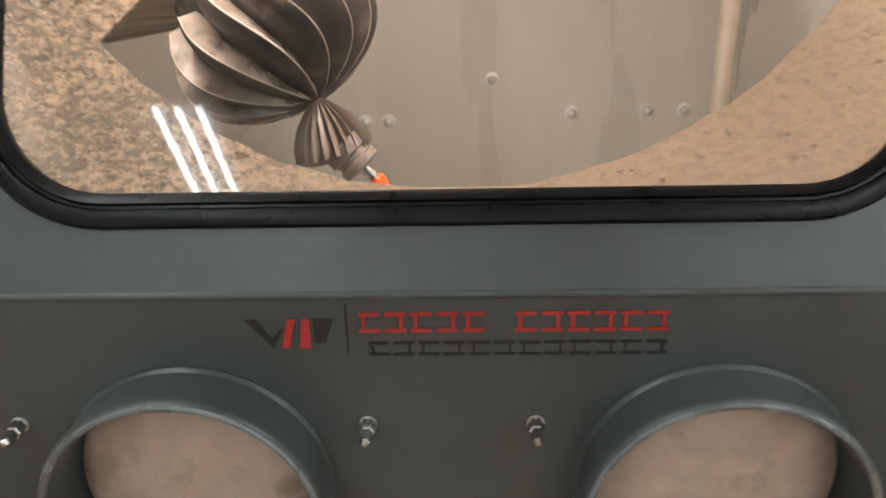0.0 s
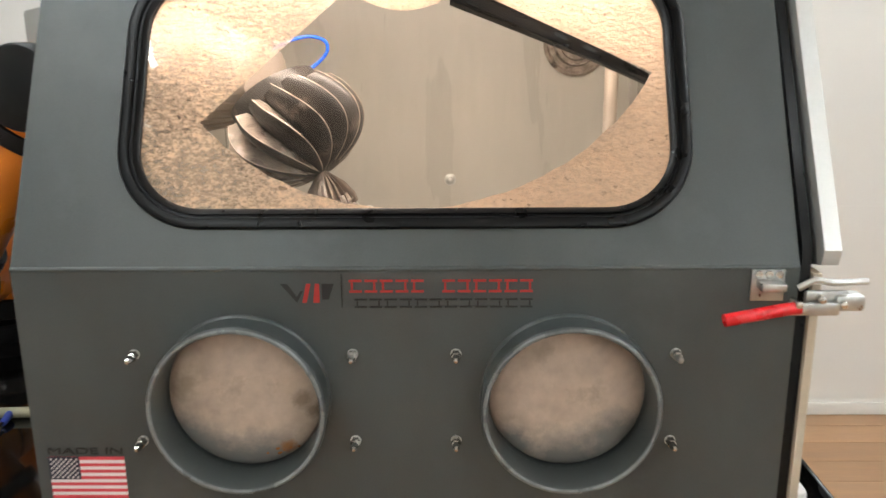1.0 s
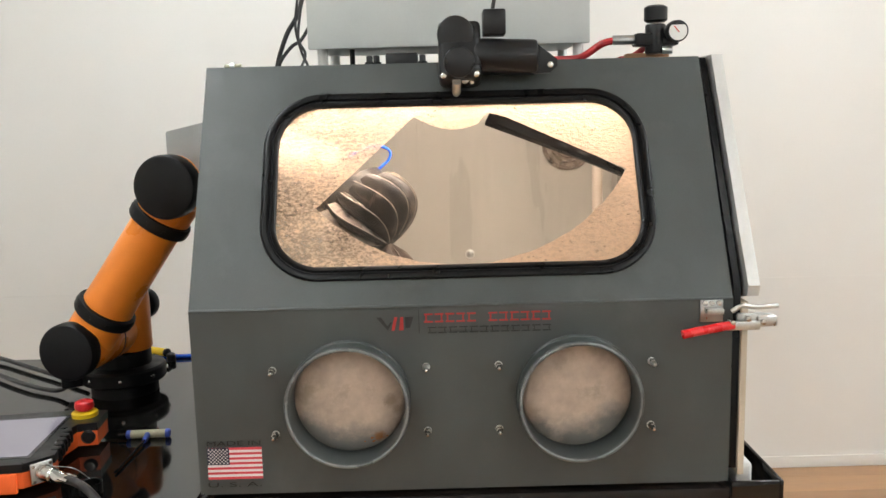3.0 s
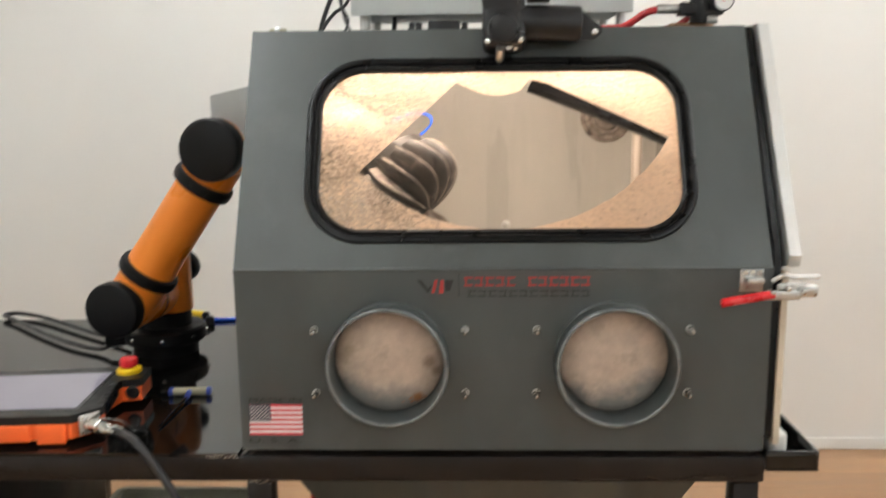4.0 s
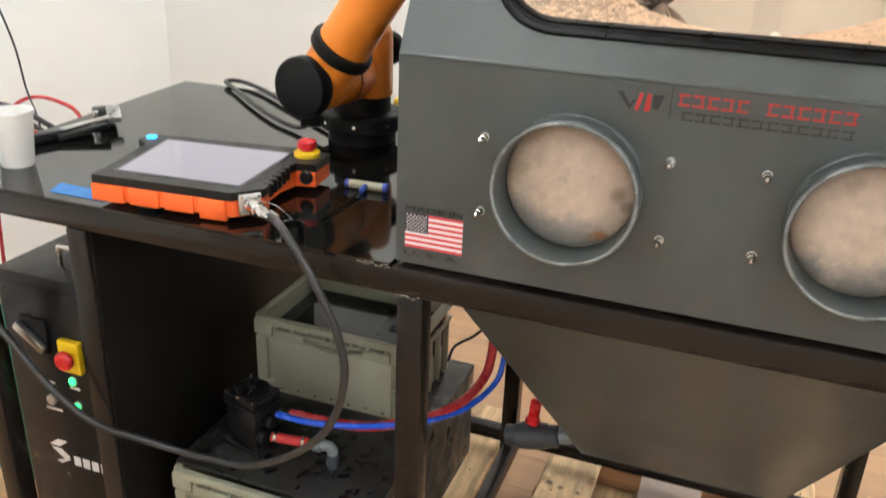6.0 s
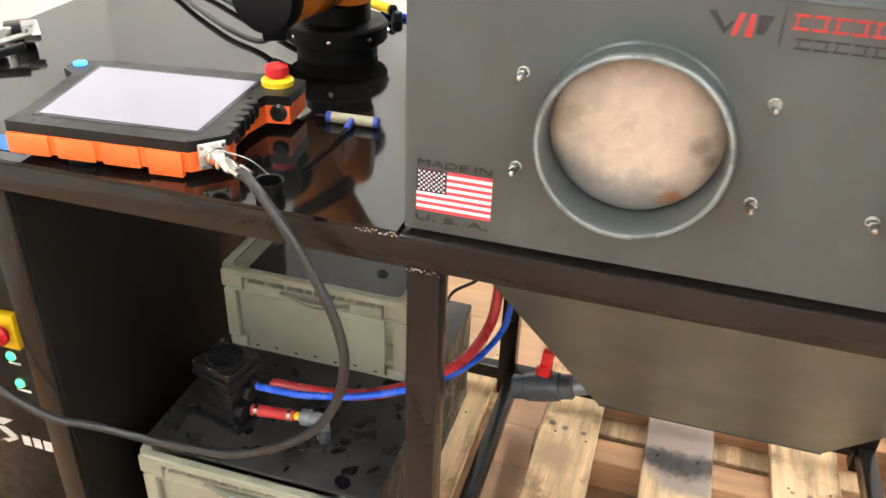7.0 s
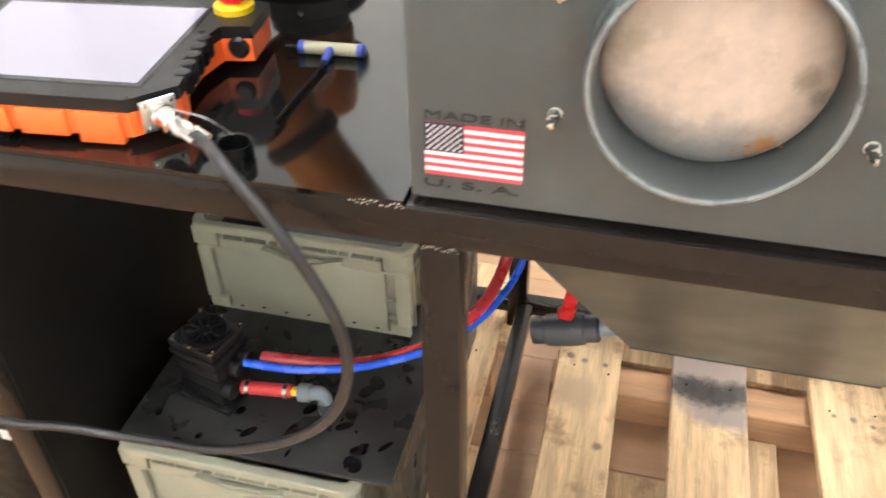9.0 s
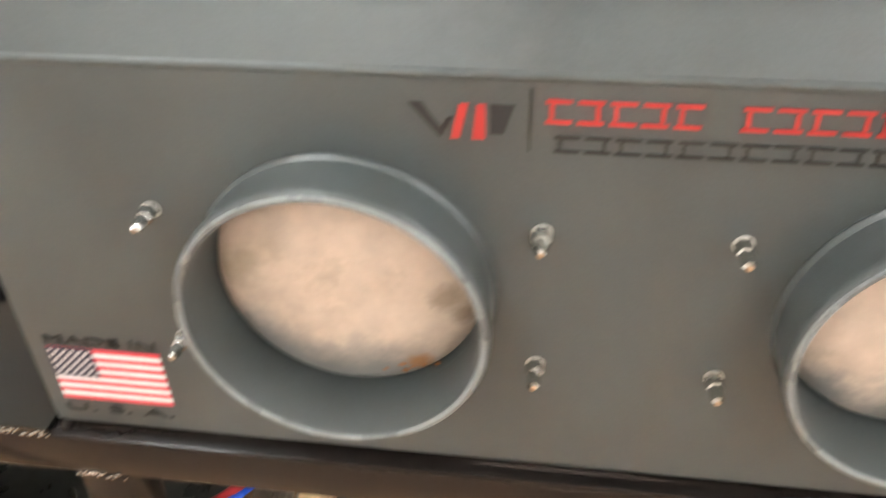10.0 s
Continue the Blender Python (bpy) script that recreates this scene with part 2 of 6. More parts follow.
SPILL = [((0.000, 0.86, -0.1), 0.17, (0.30, 0.235, 0.21)), ((0.055, 0.71, -0.1), 0.055, (0.25, 0.20, 0.175)), ((0.000, 0.72, -0.1), 0.06, (0.27, 0.215, 0.19)), ((-0.055, 0.775, -0.1), 0.042, (0.03, 0.026, 0.024)),
         ((-0.015, 0.768, -0.1), 0.048, (0.03, 0.026, 0.024)), ((0.028, 0.762, -0.1), 0.046, (0.03, 0.026, 0.024)), ((0.068, 0.775, -0.1), 0.042, (0.035, 0.03, 0.028))]
GRIME = [((-0.325, 0.815, -0.1), 0.012, (0.07, 0.055, 0.04)), ((-0.290, 0.805, -0.1), 0.009, (0.10, 0.07, 0.05)), ((-0.240, 0.80, -0.1), 0.008, (0.08, 0.06, 0.04)), ((-0.30, 0.70, -0.1), 0.06, (0.40, 0.27, 0.16)),
         ((-0.235, 0.55, -0.1), 0.012, (0.16, 0.12, 0.085)), ((0.277, 0.76, -0.1), 0.007, (0.12, 0.09, 0.06)), ((0.318, 0.757, -0.1), 0.009, (0.12, 0.09, 0.06)), ((0.358, 0.745, -0.1), 0.007, (0.12, 0.09, 0.06))]
M_WOOD = material("pallet_wood", patches=GRIME, **PLANK)
M_WOOD_SPILT = material("pallet_wood_with_slurry_spill", patches=SPILL, **PLANK)
M_WOODX = material("pallet_stringer_wood", (0.42, 0.225, 0.115), 0.7, 0, 0.30, 7, 0.25, 45, stretch=(0.5, 6, 6), per_object=0.14)
M_FLOOR = material("wood_floor", (0.44, 0.255, 0.14), 0.45, 0, 0.16, 4, 0.06, 40, stretch=(0.4, 5, 1), per_object=0.08)
M_WALL = material("white_wall_paint", (0.86, 0.85, 0.82), 0.7, 0, 0.025, 2, 0.05, 120)
M_CEIL = material("ceiling_paint", (0.70, 0.70, 0.68), 0.8, 0, 0.04, 2, 0.05)
M_ENCL = material("light_grey_enclosure_paint", (0.55, 0.57, 0.55), 0.4, 0, 0.05, 10, 0.03)
M_SCREEN = glowing("lit_screen", (0.60, 0.575, 0.68), 0.37)
M_SCREEN.node_tree.nodes["Principled BSDF"].inputs["Base Color"].default_value = (0.02, 0.02, 0.025, 1)
M_SCREEN.node_tree.nodes["Principled BSDF"].inputs["Roughness"].default_value = 0.12
M_SHEEN = material("screen_frame_gloss", (0.02, 0.02, 0.022), 0.2, 0, 0.1, 20, 0.02)
M_BLUELED = glowing("blue_power_ring", (0.02, 0.35, 1.0), 2.0)
M_GREENLED = glowing("green_lamp_lens", (0.02, 0.85, 0.20), 1.8)
M_WHITELED = glowing("white_lamp_lens", (0.6, 0.65, 1.0), 2.0)
M_TUBE = glowing("tube_light", (0.88, 0.96, 1.0), TUBE_GLOW)
M_STRIP = glowing("warm_strip_light", (1.0, 0.85, 0.72), STRIP_GLOW)
M_WHITE = material("white_plastic", (0.78, 0.77, 0.74), 0.45, 0, 0.04, 20, 0.02)
M_BLUETAPE = material("blue_tape", (0.03, 0.16, 0.42), 0.6, 0, 0.1, 40, 0.05)
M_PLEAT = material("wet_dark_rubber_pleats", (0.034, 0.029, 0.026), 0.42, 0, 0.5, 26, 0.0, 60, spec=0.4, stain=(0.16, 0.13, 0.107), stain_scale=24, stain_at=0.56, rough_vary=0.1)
# upward pleat flanks: slurry plus the strip lamp's light, put into a paler colour
M_FLANK = material("lit_slurry_pleat_flank", (0.27, 0.225, 0.19), 0.22, 0, 0.5, 34, 0.4, 120, stain=(0.07, 0.057, 0.05), stain_scale=36, stain_at=0.52, rough_vary=0.2)
M_SATIN = material("satin_black_sheet", (0.006, 0.0055, 0.005), 0.5, 0, 0.3, 5, 0.03, 200, spec=0.08)
M_GATHER = material("brown_wet_gathered_rubber", (0.20, 0.155, 0.125), 0.35, 0, 0.35, 30, 0.25)
# pale tone standing in for the lamp's glint on wet pleat ridges
M_GLINT = material("glint_pale_rubber", (0.36, 0.30, 0.245), 0.4, 0, 0.4, 60, 0.3)
M_SLEEVE = material("slurry_coated_sleeve", (0.34, 0.285, 0.24), 0.5, 0, 0.2, 12, 0.2)
M_GLASS = clear_pane("window_pane", (0.96, 0.96, 0.95), 0.015)
M_FILM = slurry_film("slurry_film")
M_GREEN = material("green_plastic", (0.01, 0.16, 0.09), 0.5, 0, 0.1, 20, 0.05)
M_HEXGRIP = material("tan_grip", (0.33, 0.30, 0.20), 0.5, 0, 0.08, 30, 0.03)
M_BLUEGRIP = material("blue_grip", (0.03, 0.06, 0.33), 0.45, 0, 0.08, 30, 0.03)
M_GREYPAINT = material("grey_cowl_paint", (0.33, 0.34, 0.33), 0.45, 0, 0.08, 10, 0.03)


# ---- shapes ----
def thing(name, label, category, at=(0, 0, 0), group="", kind=""):
    ob = new(name)
    ob.location = at
    ob.empty_display_size = 0.05
    return tagged(ob, label, category, group, kind)


def finish(bm, name, mat, smooth=35):
    bmesh.ops.recalc_face_normals(bm, faces=bm.faces)
    me = bpy.data.meshes.new(name)
    bm.to_mesh(me)
    bm.free()
    me.materials.append(mat)
    if smooth:
        me.shade_smooth()
        me.set_sharp_from_angle(angle=radians(smooth))
    return me


def part(name, bm, mat, parent=None, label="", smooth=35):
    """Links a bmesh, drawn in world coordinates, as one mesh object under a thing or a part."""
    ob = new(name, finish(bm, name, mat, smooth))
    if parent:
        ob.parent = parent
        ob.matrix_parent_inverse = Matrix.Translation(-parent.location) if parent.data is None else Matrix()
    if label:
        ob["label"] = label
    return ob


def settled(t, seat, place, size=1.0, turn=0.0):
    """Sets a thing down: its point seat comes to lie at place, with all its parts sized and turned about it."""
    m = Matrix.Translation(place) @ pose(0, 0, 0, 0, 0, turn) @ Matrix.Scale(size, 4) @ Matrix.Translation(-Vector(seat))
    for ob in t.children_recursive:
        ob.data.transform(m)
    t.location = m @ t.location
    for ob in t.children:
        ob.matrix_parent_inverse = Matrix.Translation(-t.location)
    return t


def box(x0, x1, y0, y1, z0, z1, bevel=0.0, seg=2, bm=None):
    own = bmesh.new()
    m = Matrix.Translation(((x0 + x1) / 2, (y0 + y1) / 2, (z0 + z1) / 2)) @ Matrix.Diagonal((abs(x1 - x0), abs(y1 - y0), abs(z1 - z0), 1))
    bmesh.ops.create_cube(own, size=1, matrix=m)
    if bevel:
        bmesh.ops.bevel(own, geom=own.edges[:], offset=bevel, segments=seg, affect="EDGES", profile=0.5)
    return join(bm, own)


def join(bm, own):
    if bm is None:
        return own
    me = bpy.data.meshes.new("tmp")
    own.to_mesh(me)
    own.free()
    bm.from_mesh(me)
    bpy.data.meshes.remove(me)
    return bm


def turned(bm, m):
    bmesh.ops.transform(bm, matrix=m, verts=bm.verts)
    return bm


def axis_matrix(p0, p1):
    p0, p1 = Vector(p0), Vector(p1)
    return Matrix.Translation(p0) @ (p1 - p0).to_track_quat("Z", "Y").to_matrix().to_4x4()


def lathe(profile, p0, p1, n=32, bm=None, closed=True):
    """Turns (radius, height) pairs about the line from p0 towards p1; height in metres from p0."""
    own = bmesh.new()
    m = axis_matrix(p0, p1)
    rings = []
    for r, h in profile:
        if r < 1e-5:
            rings.append([own.verts.new(m @ Vector((0, 0, h)))])
        else:
            rings.append([own.verts.new(m @ Vector((r * math.cos(2 * math.pi * i / n), r * math.sin(2 * math.pi * i / n), h))) for i in range(n)])
    for a, b in zip(rings, rings[1:]):
        for i in range(n):
            j = (i + 1) % n
            if len(a) == 1 and len(b) > 1:
                own.faces.new((a[0], b[j], b[i]))
            elif len(b) == 1 and len(a) > 1:
                own.faces.new((a[i], a[j], b[0]))
            elif len(a) > 1:
                own.faces.new((a[i], a[j], b[j], b[i]))
    if closed:
        for ring in (rings[0], rings[-1]):
            if len(ring) > 2:
                own.faces.new(ring)
    return join(bm, own)


def rod(p0, p1, r, n=20, bm=None, r1=None, bevel=0.0):
    d = (Vector(p1) - Vector(p0)).length
    r1 = r if r1 is None else r1
    if bevel:
        prof = [(r - bevel, 0), (r - bevel * 0.3, bevel * 0.3), (r, bevel), (r1, d - bevel), (r1 - bevel * 0.3, d - bevel * 0.3), (r1 - bevel, d)]
    else:
        prof = [(r, 0), (r1, d)]
    return lathe(prof, p0, p1, n, bm)


def curve_points(pts, steps=8):
    """A smooth line through the points."""
    P = [Vector(p) for p in pts]
    P = [P[0] * 2 - P[1]] + P + [P[-1] * 2 - P[-2]]
    out = []
    for i in range(1, len(P) - 2):
        for k in range(steps):
            t = k / steps
            a, b, c, d = P[i - 1:i + 3]
            out.append(0.5 * ((2 * b) + (c - a) * t + (2 * a - 5 * b + 4 * c - d) * t * t + (3 * b - a - 3 * c + d) * t ** 3))
    return out + [P[-2]]


def hose(pts, r, n=12, steps=8, bm=None):
    """A round hose along a smooth line through the points."""
    own = bmesh.new()
    line = curve_points(pts, steps)
    up = Vector((0.13, 0.37, 0.92))
    rings = []
    for i, p in enumerate(line):
        d = (line[min(i + 1, len(line) - 1)] - line[max(i - 1, 0)]).normalized()
        u = (up - d * up.dot(d)).normalized()
        up = u
        v = d.cross(u)
        rings.append([own.verts.new(p + r * (math.cos(2 * math.pi * k / n) * u + math.sin(2 * math.pi * k / n) * v)) for k in range(n)])
    for a, b in zip(rings, rings[1:]):
        for k in range(n):
            own.faces.new((a[k], a[(k + 1) % n], b[(k + 1) % n], b[k]))
    own.faces.new(rings[0])
    own.faces.new(rings[-1])
    return join(bm, own)


def round_loop(x0, x1, y0, y1, r, n=10):
    pts = []
    for cx, cy, a in ((x1 - r, y1 - r, 0), (x0 + r, y1 - r, 90), (x0 + r, y0 + r, 180), (x1 - r, y0 + r, 270)):
        for k in range(n + 1):
            t = radians(a + 90 * k / n)
            pts.append((cx + r * math.cos(t), cy + r * math.sin(t)))
    return pts


def circle_loop(cx, cy, r, n=48):
    return [(cx + r * math.cos(2 * math.pi * k / n), cy + r * math.sin(2 * math.pi * k / n)) for k in range(n)]


def plate(outer, holes, m, thick, bm=None):
    """A sheet with holes: loops in a plane's own x, y, laid into the world by m; thick goes along the plane's own -z."""
    own = bmesh.new()
    for z in (0.0, -thick):
        edges = []
        for loop in [outer] + list(holes):
            vs = [own.verts.new((x, y, z)) for x, y in loop]
            edges += [own.edges.new((a, b)) for a, b in zip(vs, vs[1:] + vs[:1])]
        bmesh.ops.triangle_fill(own, use_beauty=True, use_dissolve=False, edges=edges, normal=(0, 0, 1))
    if thick:
        for loop in [outer] + list(holes):
            a = [own.verts.new((x, y, 0)) for x, y in loop]
            b = [own.verts.new((x, y, -thick)) for x, y in loop]
            for i in range(len(loop)):
                j = (i + 1) % len(loop)
                own.faces.new((a[i], a[j], b[j], b[i]))
        bmesh.ops.remove_doubles(own, verts=own.verts, dist=1e-6)
    bmesh.ops.transform(own, matrix=m, verts=own.verts)
    return join(bm, own)


def band(outer, inner, m, profile, bm=None):
    """A moulding between two loops of equal count; profile: (share from inner to outer, height)."""
    own = bmesh.new()
    rings = [[own.verts.new(m @ Vector((a[0] * (1 - s) + b[0] * s, a[1] * (1 - s) + b[1] * s, h))) for a, b in zip(inner, outer)] for s, h in profile]
    for a, b in zip(rings, rings[1:] + rings[:1]):
        for i in range(len(a)):
            j = (i + 1) % len(a)
            own.faces.new((a[i], a[j], b[j], b[i]))
    return join(bm, own)


def lettering(text, m, height, mat, name, parent, width=None, depth=0.0006):
    """Flat words in the built-in font, laid by m (x along the line, y up), fitted to a width."""
    cu = bpy.data.curves.new(name, "FONT")
    cu.body, cu.size, cu.extrude = text, height / 0.7, depth
    tmp = new(name, cu)
    bpy.context.view_layer.update()
    me = bpy.data.meshes.new_from_object(tmp.evaluated_get(bpy.context.evaluated_depsgraph_get()))
    bpy.data.objects.remove(tmp)
    bm = bmesh.new()
    bm.from_mesh(me)
    w = max(v.co.x for v in bm.verts) - min(v.co.x for v in bm.verts)
    x0 = min(v.co.x for v in bm.verts)
    k = (width / w) if width else 1
    turned(bm, m @ Matrix.Diagonal((k, 1, 1, 1)) @ Matrix.Translation((-x0, 0, 0)))
    return part(name, bm, mat, parent, smooth=0)


# ---- room ----
FLOOR = -0.235
CEIL = 3.0
WALL_Y = 2.64
ALONG_FRONT = Matrix(((1, 0, 0, 0), (0, 0, -1, 0), (0, 1, 0, 0), (0, 0, 0, 1)))  # plane x, y -> world x, z, facing -y


def room():
    wall = part("wall_north", box(-2.95, 6, WALL_Y, WALL_Y + 0.12, FLOOR, 0.7475), M_WALL)
    tagged(wall, "plain white painted wall with a faint horizontal seam", "wall", kind="structure")
    upper = part("upper_wall_panel", box(-2.95, 6, WALL_Y + 0.0006, WALL_Y + 0.12, 0.748, CEIL), M_WALL, wall)
    trim = part("baseboard", box(-2.95, 6, WALL_Y - 0.012, WALL_Y - 0.001, FLOOR + 0.001, FLOOR + 0.06, 0.002), M_WALL)
    tagged(trim, "low white painted baseboard along the wall", "baseboard", kind="structure")
    for name, b in (("wall_west", box(-3.07, -2.95, -5, 2.76, FLOOR, CEIL)), ("wall_east", box(6, 6.12, -5, 2.76, FLOOR, CEIL)),
                    ("wall_south", box(-2.95, 6, -5.12, -5, FLOOR, CEIL))):
        tagged(part(name, b, M_WALL), "plain white painted wall", "wall", kind="structure")
    tagged(part("ceiling", box(-3.07, 6.12, -5.12, 2.76, CEIL, CEIL + 0.1), M_CEIL), "plain pale painted ceiling", "ceiling", kind="structure")
    floor = part("floor", box(-3.07, 6.12, -5.12, 2.76, FLOOR - 0.06, FLOOR - 0.014), M_WOODX)
    tagged(floor, "warm brown wooden board floor", "floor", kind="structure")
    return floor


def ceiling_fixture(x, y):
    t = thing("ceiling_light", "white three-tube fluorescent ceiling fixture, lit", "ceiling light", (x, y, CEIL), "ceiling lights")
    bm = box(x - 0.16, x + 0.16, y - 0.64, y + 0.64, CEIL - 0.03, CEIL - 0.001, 0.006)
    part("housing", bm, M_WHITE, t)
    for dx in (-0.08, 0.0, 0.08):
        part("tube", rod((x + dx, y - 0.6, CEIL - 0.055), (x + dx, y + 0.6, CEIL - 0.055), 0.013, 10), M_TUBE, t)
    return t


floor_ob = room()
first_light = ceiling_fixture(-1.04, -2.345)
for fx in (-1.04, 1.75, 4.5):
    for fy in (-4.3, -2.345, -0.39, 1.565):
        if (fx, fy) != (-1.04, -2.345):
            copy_thing(first_light, Matrix.Translation((fx, fy, CEIL)))

# ---- work table ----
TOP = 0.90
DECK = -0.10


def work_table():
    t = thing("work_table", "long gloss-black steel work table with square-tube frame and legs", "table", (-0.5, 0.5, -0.2))
    out = [(-1.49, -0.012), (-0.472, -0.012), (-0.472, 0.935), (-1.553, 0.93)]
    bm = plate(out, [], Matrix.Translation((0, 0, TOP)), 0.006)
    part("tabletop", bm, M_BLACK, t, "mirror-gloss black painted steel sheet")
    part("front_rail", box(-1.49, 0.468, -0.012, 0.038, 0.846, 0.8935, 0.004), M_FRAME, t)
    part("rear_rail", box(-1.545, 0.468, 0.88, 0.928, 0.846, 0.893, 0.004), M_FRAME, t)
    part("support_rail", box(-0.459, -0.413, 0.038, 0.88, 0.846, 0.893, 0.004), M_FRAME, t)
    part("support_rail", box(0.418, 0.468, 0.038, 0.88, 0.846, 0.893, 0.004), M_FRAME, t)
    part("support_rail", box(-1.136, -1.090, 0.038, 0.88, 0.846, 0.893, 0.004), M_FRAME, t)
    for x, y in ((-1.414, 0.012), (-1.114, 0.012), (-0.436, 0.012), (0.437, 0.012), (-1.16, 0.905), (-0.475, 0.905), (0.437, 0.905)):
        part("leg", box(x - 0.023, x + 0.023, y - 0.024, y + 0.022, DECK, 0.846, 0.004), M_FRAME, t)
    part("lower_rail", box(-0.472, -0.434, 0.036, 0.880, -0.055, -0.015, 0.003), M_FRAME, t)
    part("lower_rail", box(-1.135, -1.097, 0.036, 0.880, -0.055, -0.015, 0.003), M_FRAME, t)
    part("lower_rail", box(0.417, 0.457, 0.036, 0.880, -0.055, -0.015, 0.003), M_FRAME, t)
    part("lower_rear_rail", box(-1.135, 0.412, 0.885, 0.921, -0.055, -0.015, 0.003), M_FRAME, t)
    # a closed black side sheet
    part("side_panel", box(-1.0905, -1.085, -0.004, 0.777, -0.05, 0.845, 0.001), M_SATIN, t, "large glossy black sheet closing the table's end bay")
    # weld beads
    for x0, x1, z in ((-0.528, -0.470, 0.8945), (-0.462, -0.412, 0.846)):
        bm = bmesh.new()
        n = int((x1 - x0) / 0.0021)
        for k in range(n):
            if random.random() < 0.25:
                continue
            own = bmesh.new()
            bmesh.ops.create_icosphere(own, subdivisions=1, radius=random.uniform(0.0009, 0.0017),
                                       matrix=Matrix.Translation((x0 + (x1 - x0) * k / n, -0.0125, z + random.choice((-0.0022, 0.0, 0.0022)))))
            join(bm, own)
        part("weld_bead", bm, M_CHROME, t, "shiny rippled weld bead")
    return t


work_table()


def drip_tray():
    t = thing("drip_tray", "black steel drip tray shelf beside the blast cabinet", "tray", (0.52, 0.2, 0.86))
    part("pan", box(0.47, 0.562, -0.012, 0.9, 0.868, 0.872), M_BLACK, t)
    part("rim", box(0.555, 0.5615, -0.012, 0.9, 0.8725, 0.905, 0.001), M_BLACK, t)
    part("rim", box(0.47, 0.5545, -0.012, -0.006, 0.8725, 0.905, 0.001), M_BLACK, t)


drip_tray()

# ---- blast cabinet ----
X0, X1 = -0.466, 0.467
ZB, ZC, ZT = 0.902, 1.232, 1.655
YT, YB = 0.222, 0.976
SL = math.atan2(YT, ZT - ZC)
SLEN = math.hypot(YT, ZT - ZC)
# slope plane: own x along the front, own y up the slope, own z outwards
SLOPE = Matrix(((1, 0, 0, 0), (0, math.sin(SL), -math.cos(SL), 0), (0, math.cos(SL), math.sin(SL), ZC), (0, 0, 0, 1)))
WIN = (-0.327, 0.329, 0.071, 0.392)
PORTS = (-0.197, 0.199)
PORT_Z, PORT_R = 1.069, 0.0985


def blast_cabinet():
    t = thing("blast_cabinet", "dark grey powder-coated wet blasting cabinet with a sloped lit window", "blasting cabinet", (0, 0.5, ZB))
    th = 0.004
    holes = [circle_loop(x, PORT_Z, PORT_R, 56) for x in PORTS]
    body = part("front_panel", plate([(X0 + 0.010, ZB), (X1 - 0.010, ZB), (X1 - 0.003, ZB + 0.003), (X1, ZB + 0.010), (X1, ZC), (X0, ZC), (X0, ZB + 0.010), (X0 + 0.003, ZB + 0.003)], holes, ALONG_FRONT, th), M_COAT, t)
    inner = round_loop(*WIN, 0.085, 12)
    part("sloped_panel", plate([(X0, 0), (X1, 0), (X1, SLEN), (X0, SLEN)], [inner], SLOPE, th), M_COAT, t)
    # rounded folds between the sheets
    part("fold", rod((X0, th * 0.8, ZC), (X1, th * 0.8, ZC), th, 16), M_COAT, t)
    part("fold", rod((X0, YT + th * 0.7, ZT - th), (X1, YT + th * 0.7, ZT - th), th, 16), M_COAT, t)
    part("top_panel", box(X0, X1, YT + 0.004, YB, ZT - th, ZT), M_COAT, t)
    part("back_panel", box(X0 + 0.003, X1 - 0.003, YB - th, YB, ZB, ZT - th), M_COAT_IN, t)
    part("base_panel", box(X0 + 0.003, X1 - 0.003, 0.90, YB - th, ZB, ZB + 0.003), M_COAT_IN, t)
    prof = [(0.001, ZB), (0.001, ZC), (YT, ZT - 0.001), (YB, ZT - 0.001), (YB, ZB)]
    side = Matrix(((0, 0, 1, 0), (1, 0, 0, 0), (0, 1, 0, 0), (0, 0, 0, 1)))
    part("side_panel", plate(prof, [circle_loop(0.50, 1.46, 0.12, 40)], Matrix.Translation((X0 + th, 0, 0)) @ side, th), M_COAT, t)
    part("side_panel", plate(prof, [], Matrix.Translation((X1, 0, 0)) @ side, th), M_COAT, t)
    # interior skins, paler with slurry
    part("lining", plate([(y * 0.99 + 0.006, z) for y, z in prof], [circle_loop(0.50, 1.46, 0.12, 40)], Matrix.Translation((X0 + th + 0.004, 0, 0)) @ side, 0.002), M_COAT_IN, t)
    part("lining", plate([(y * 0.99 + 0.006, z) for y, z in prof], [], Matrix.Translation((X1 - th - 0.002, 0, 0)) @ side, 0.002), M_COAT_IN, t)
    part("lining", box(X0 + 0.02, X1 - 0.02, YT + 0.02, YB - 0.01, ZT - 0.009, ZT - 0.006), M_COAT_IN, t)
    part("grate_floor", box(X0 + 0.01, X1 - 0.01, 0.01, 0.90, 0.912, 0.916), M_COAT_IN, t)
    # window: pane, rubber seal, slurry
    o = round_loop(WIN[0] - 0.023, WIN[1] + 0.022, WIN[2] - 0.022, WIN[3] + 0.022, 0.106, 12)
    i = round_loop(WIN[0] + 0.004, WIN[1] - 0.004, WIN[2] + 0.004, WIN[3] - 0.004, 0.080, 12)
    seal = part("window_seal", band(o, i, SLOPE, [(0.0, -0.006), (0.0, 0.0005), (0.10, 0.003), (0.30, 0.0045), (0.36, 0.002), (0.44, 0.002), (0.50, 0.0055), (0.75, 0.0065),
                                                  (0.93, 0.005), (1.0, 0.002), (1.0, -0.001)]), M_RUBBER, t, "thick black rubber window seal with a locking groove")
    glass = plate(round_loop(WIN[0] + 0.001, WIN[1] - 0.001, WIN[2] + 0.001, WIN[3] - 0.001, 0.084, 12), [], SLOPE @ Matrix.Translation((0, 0, -0.001)), 0.0)
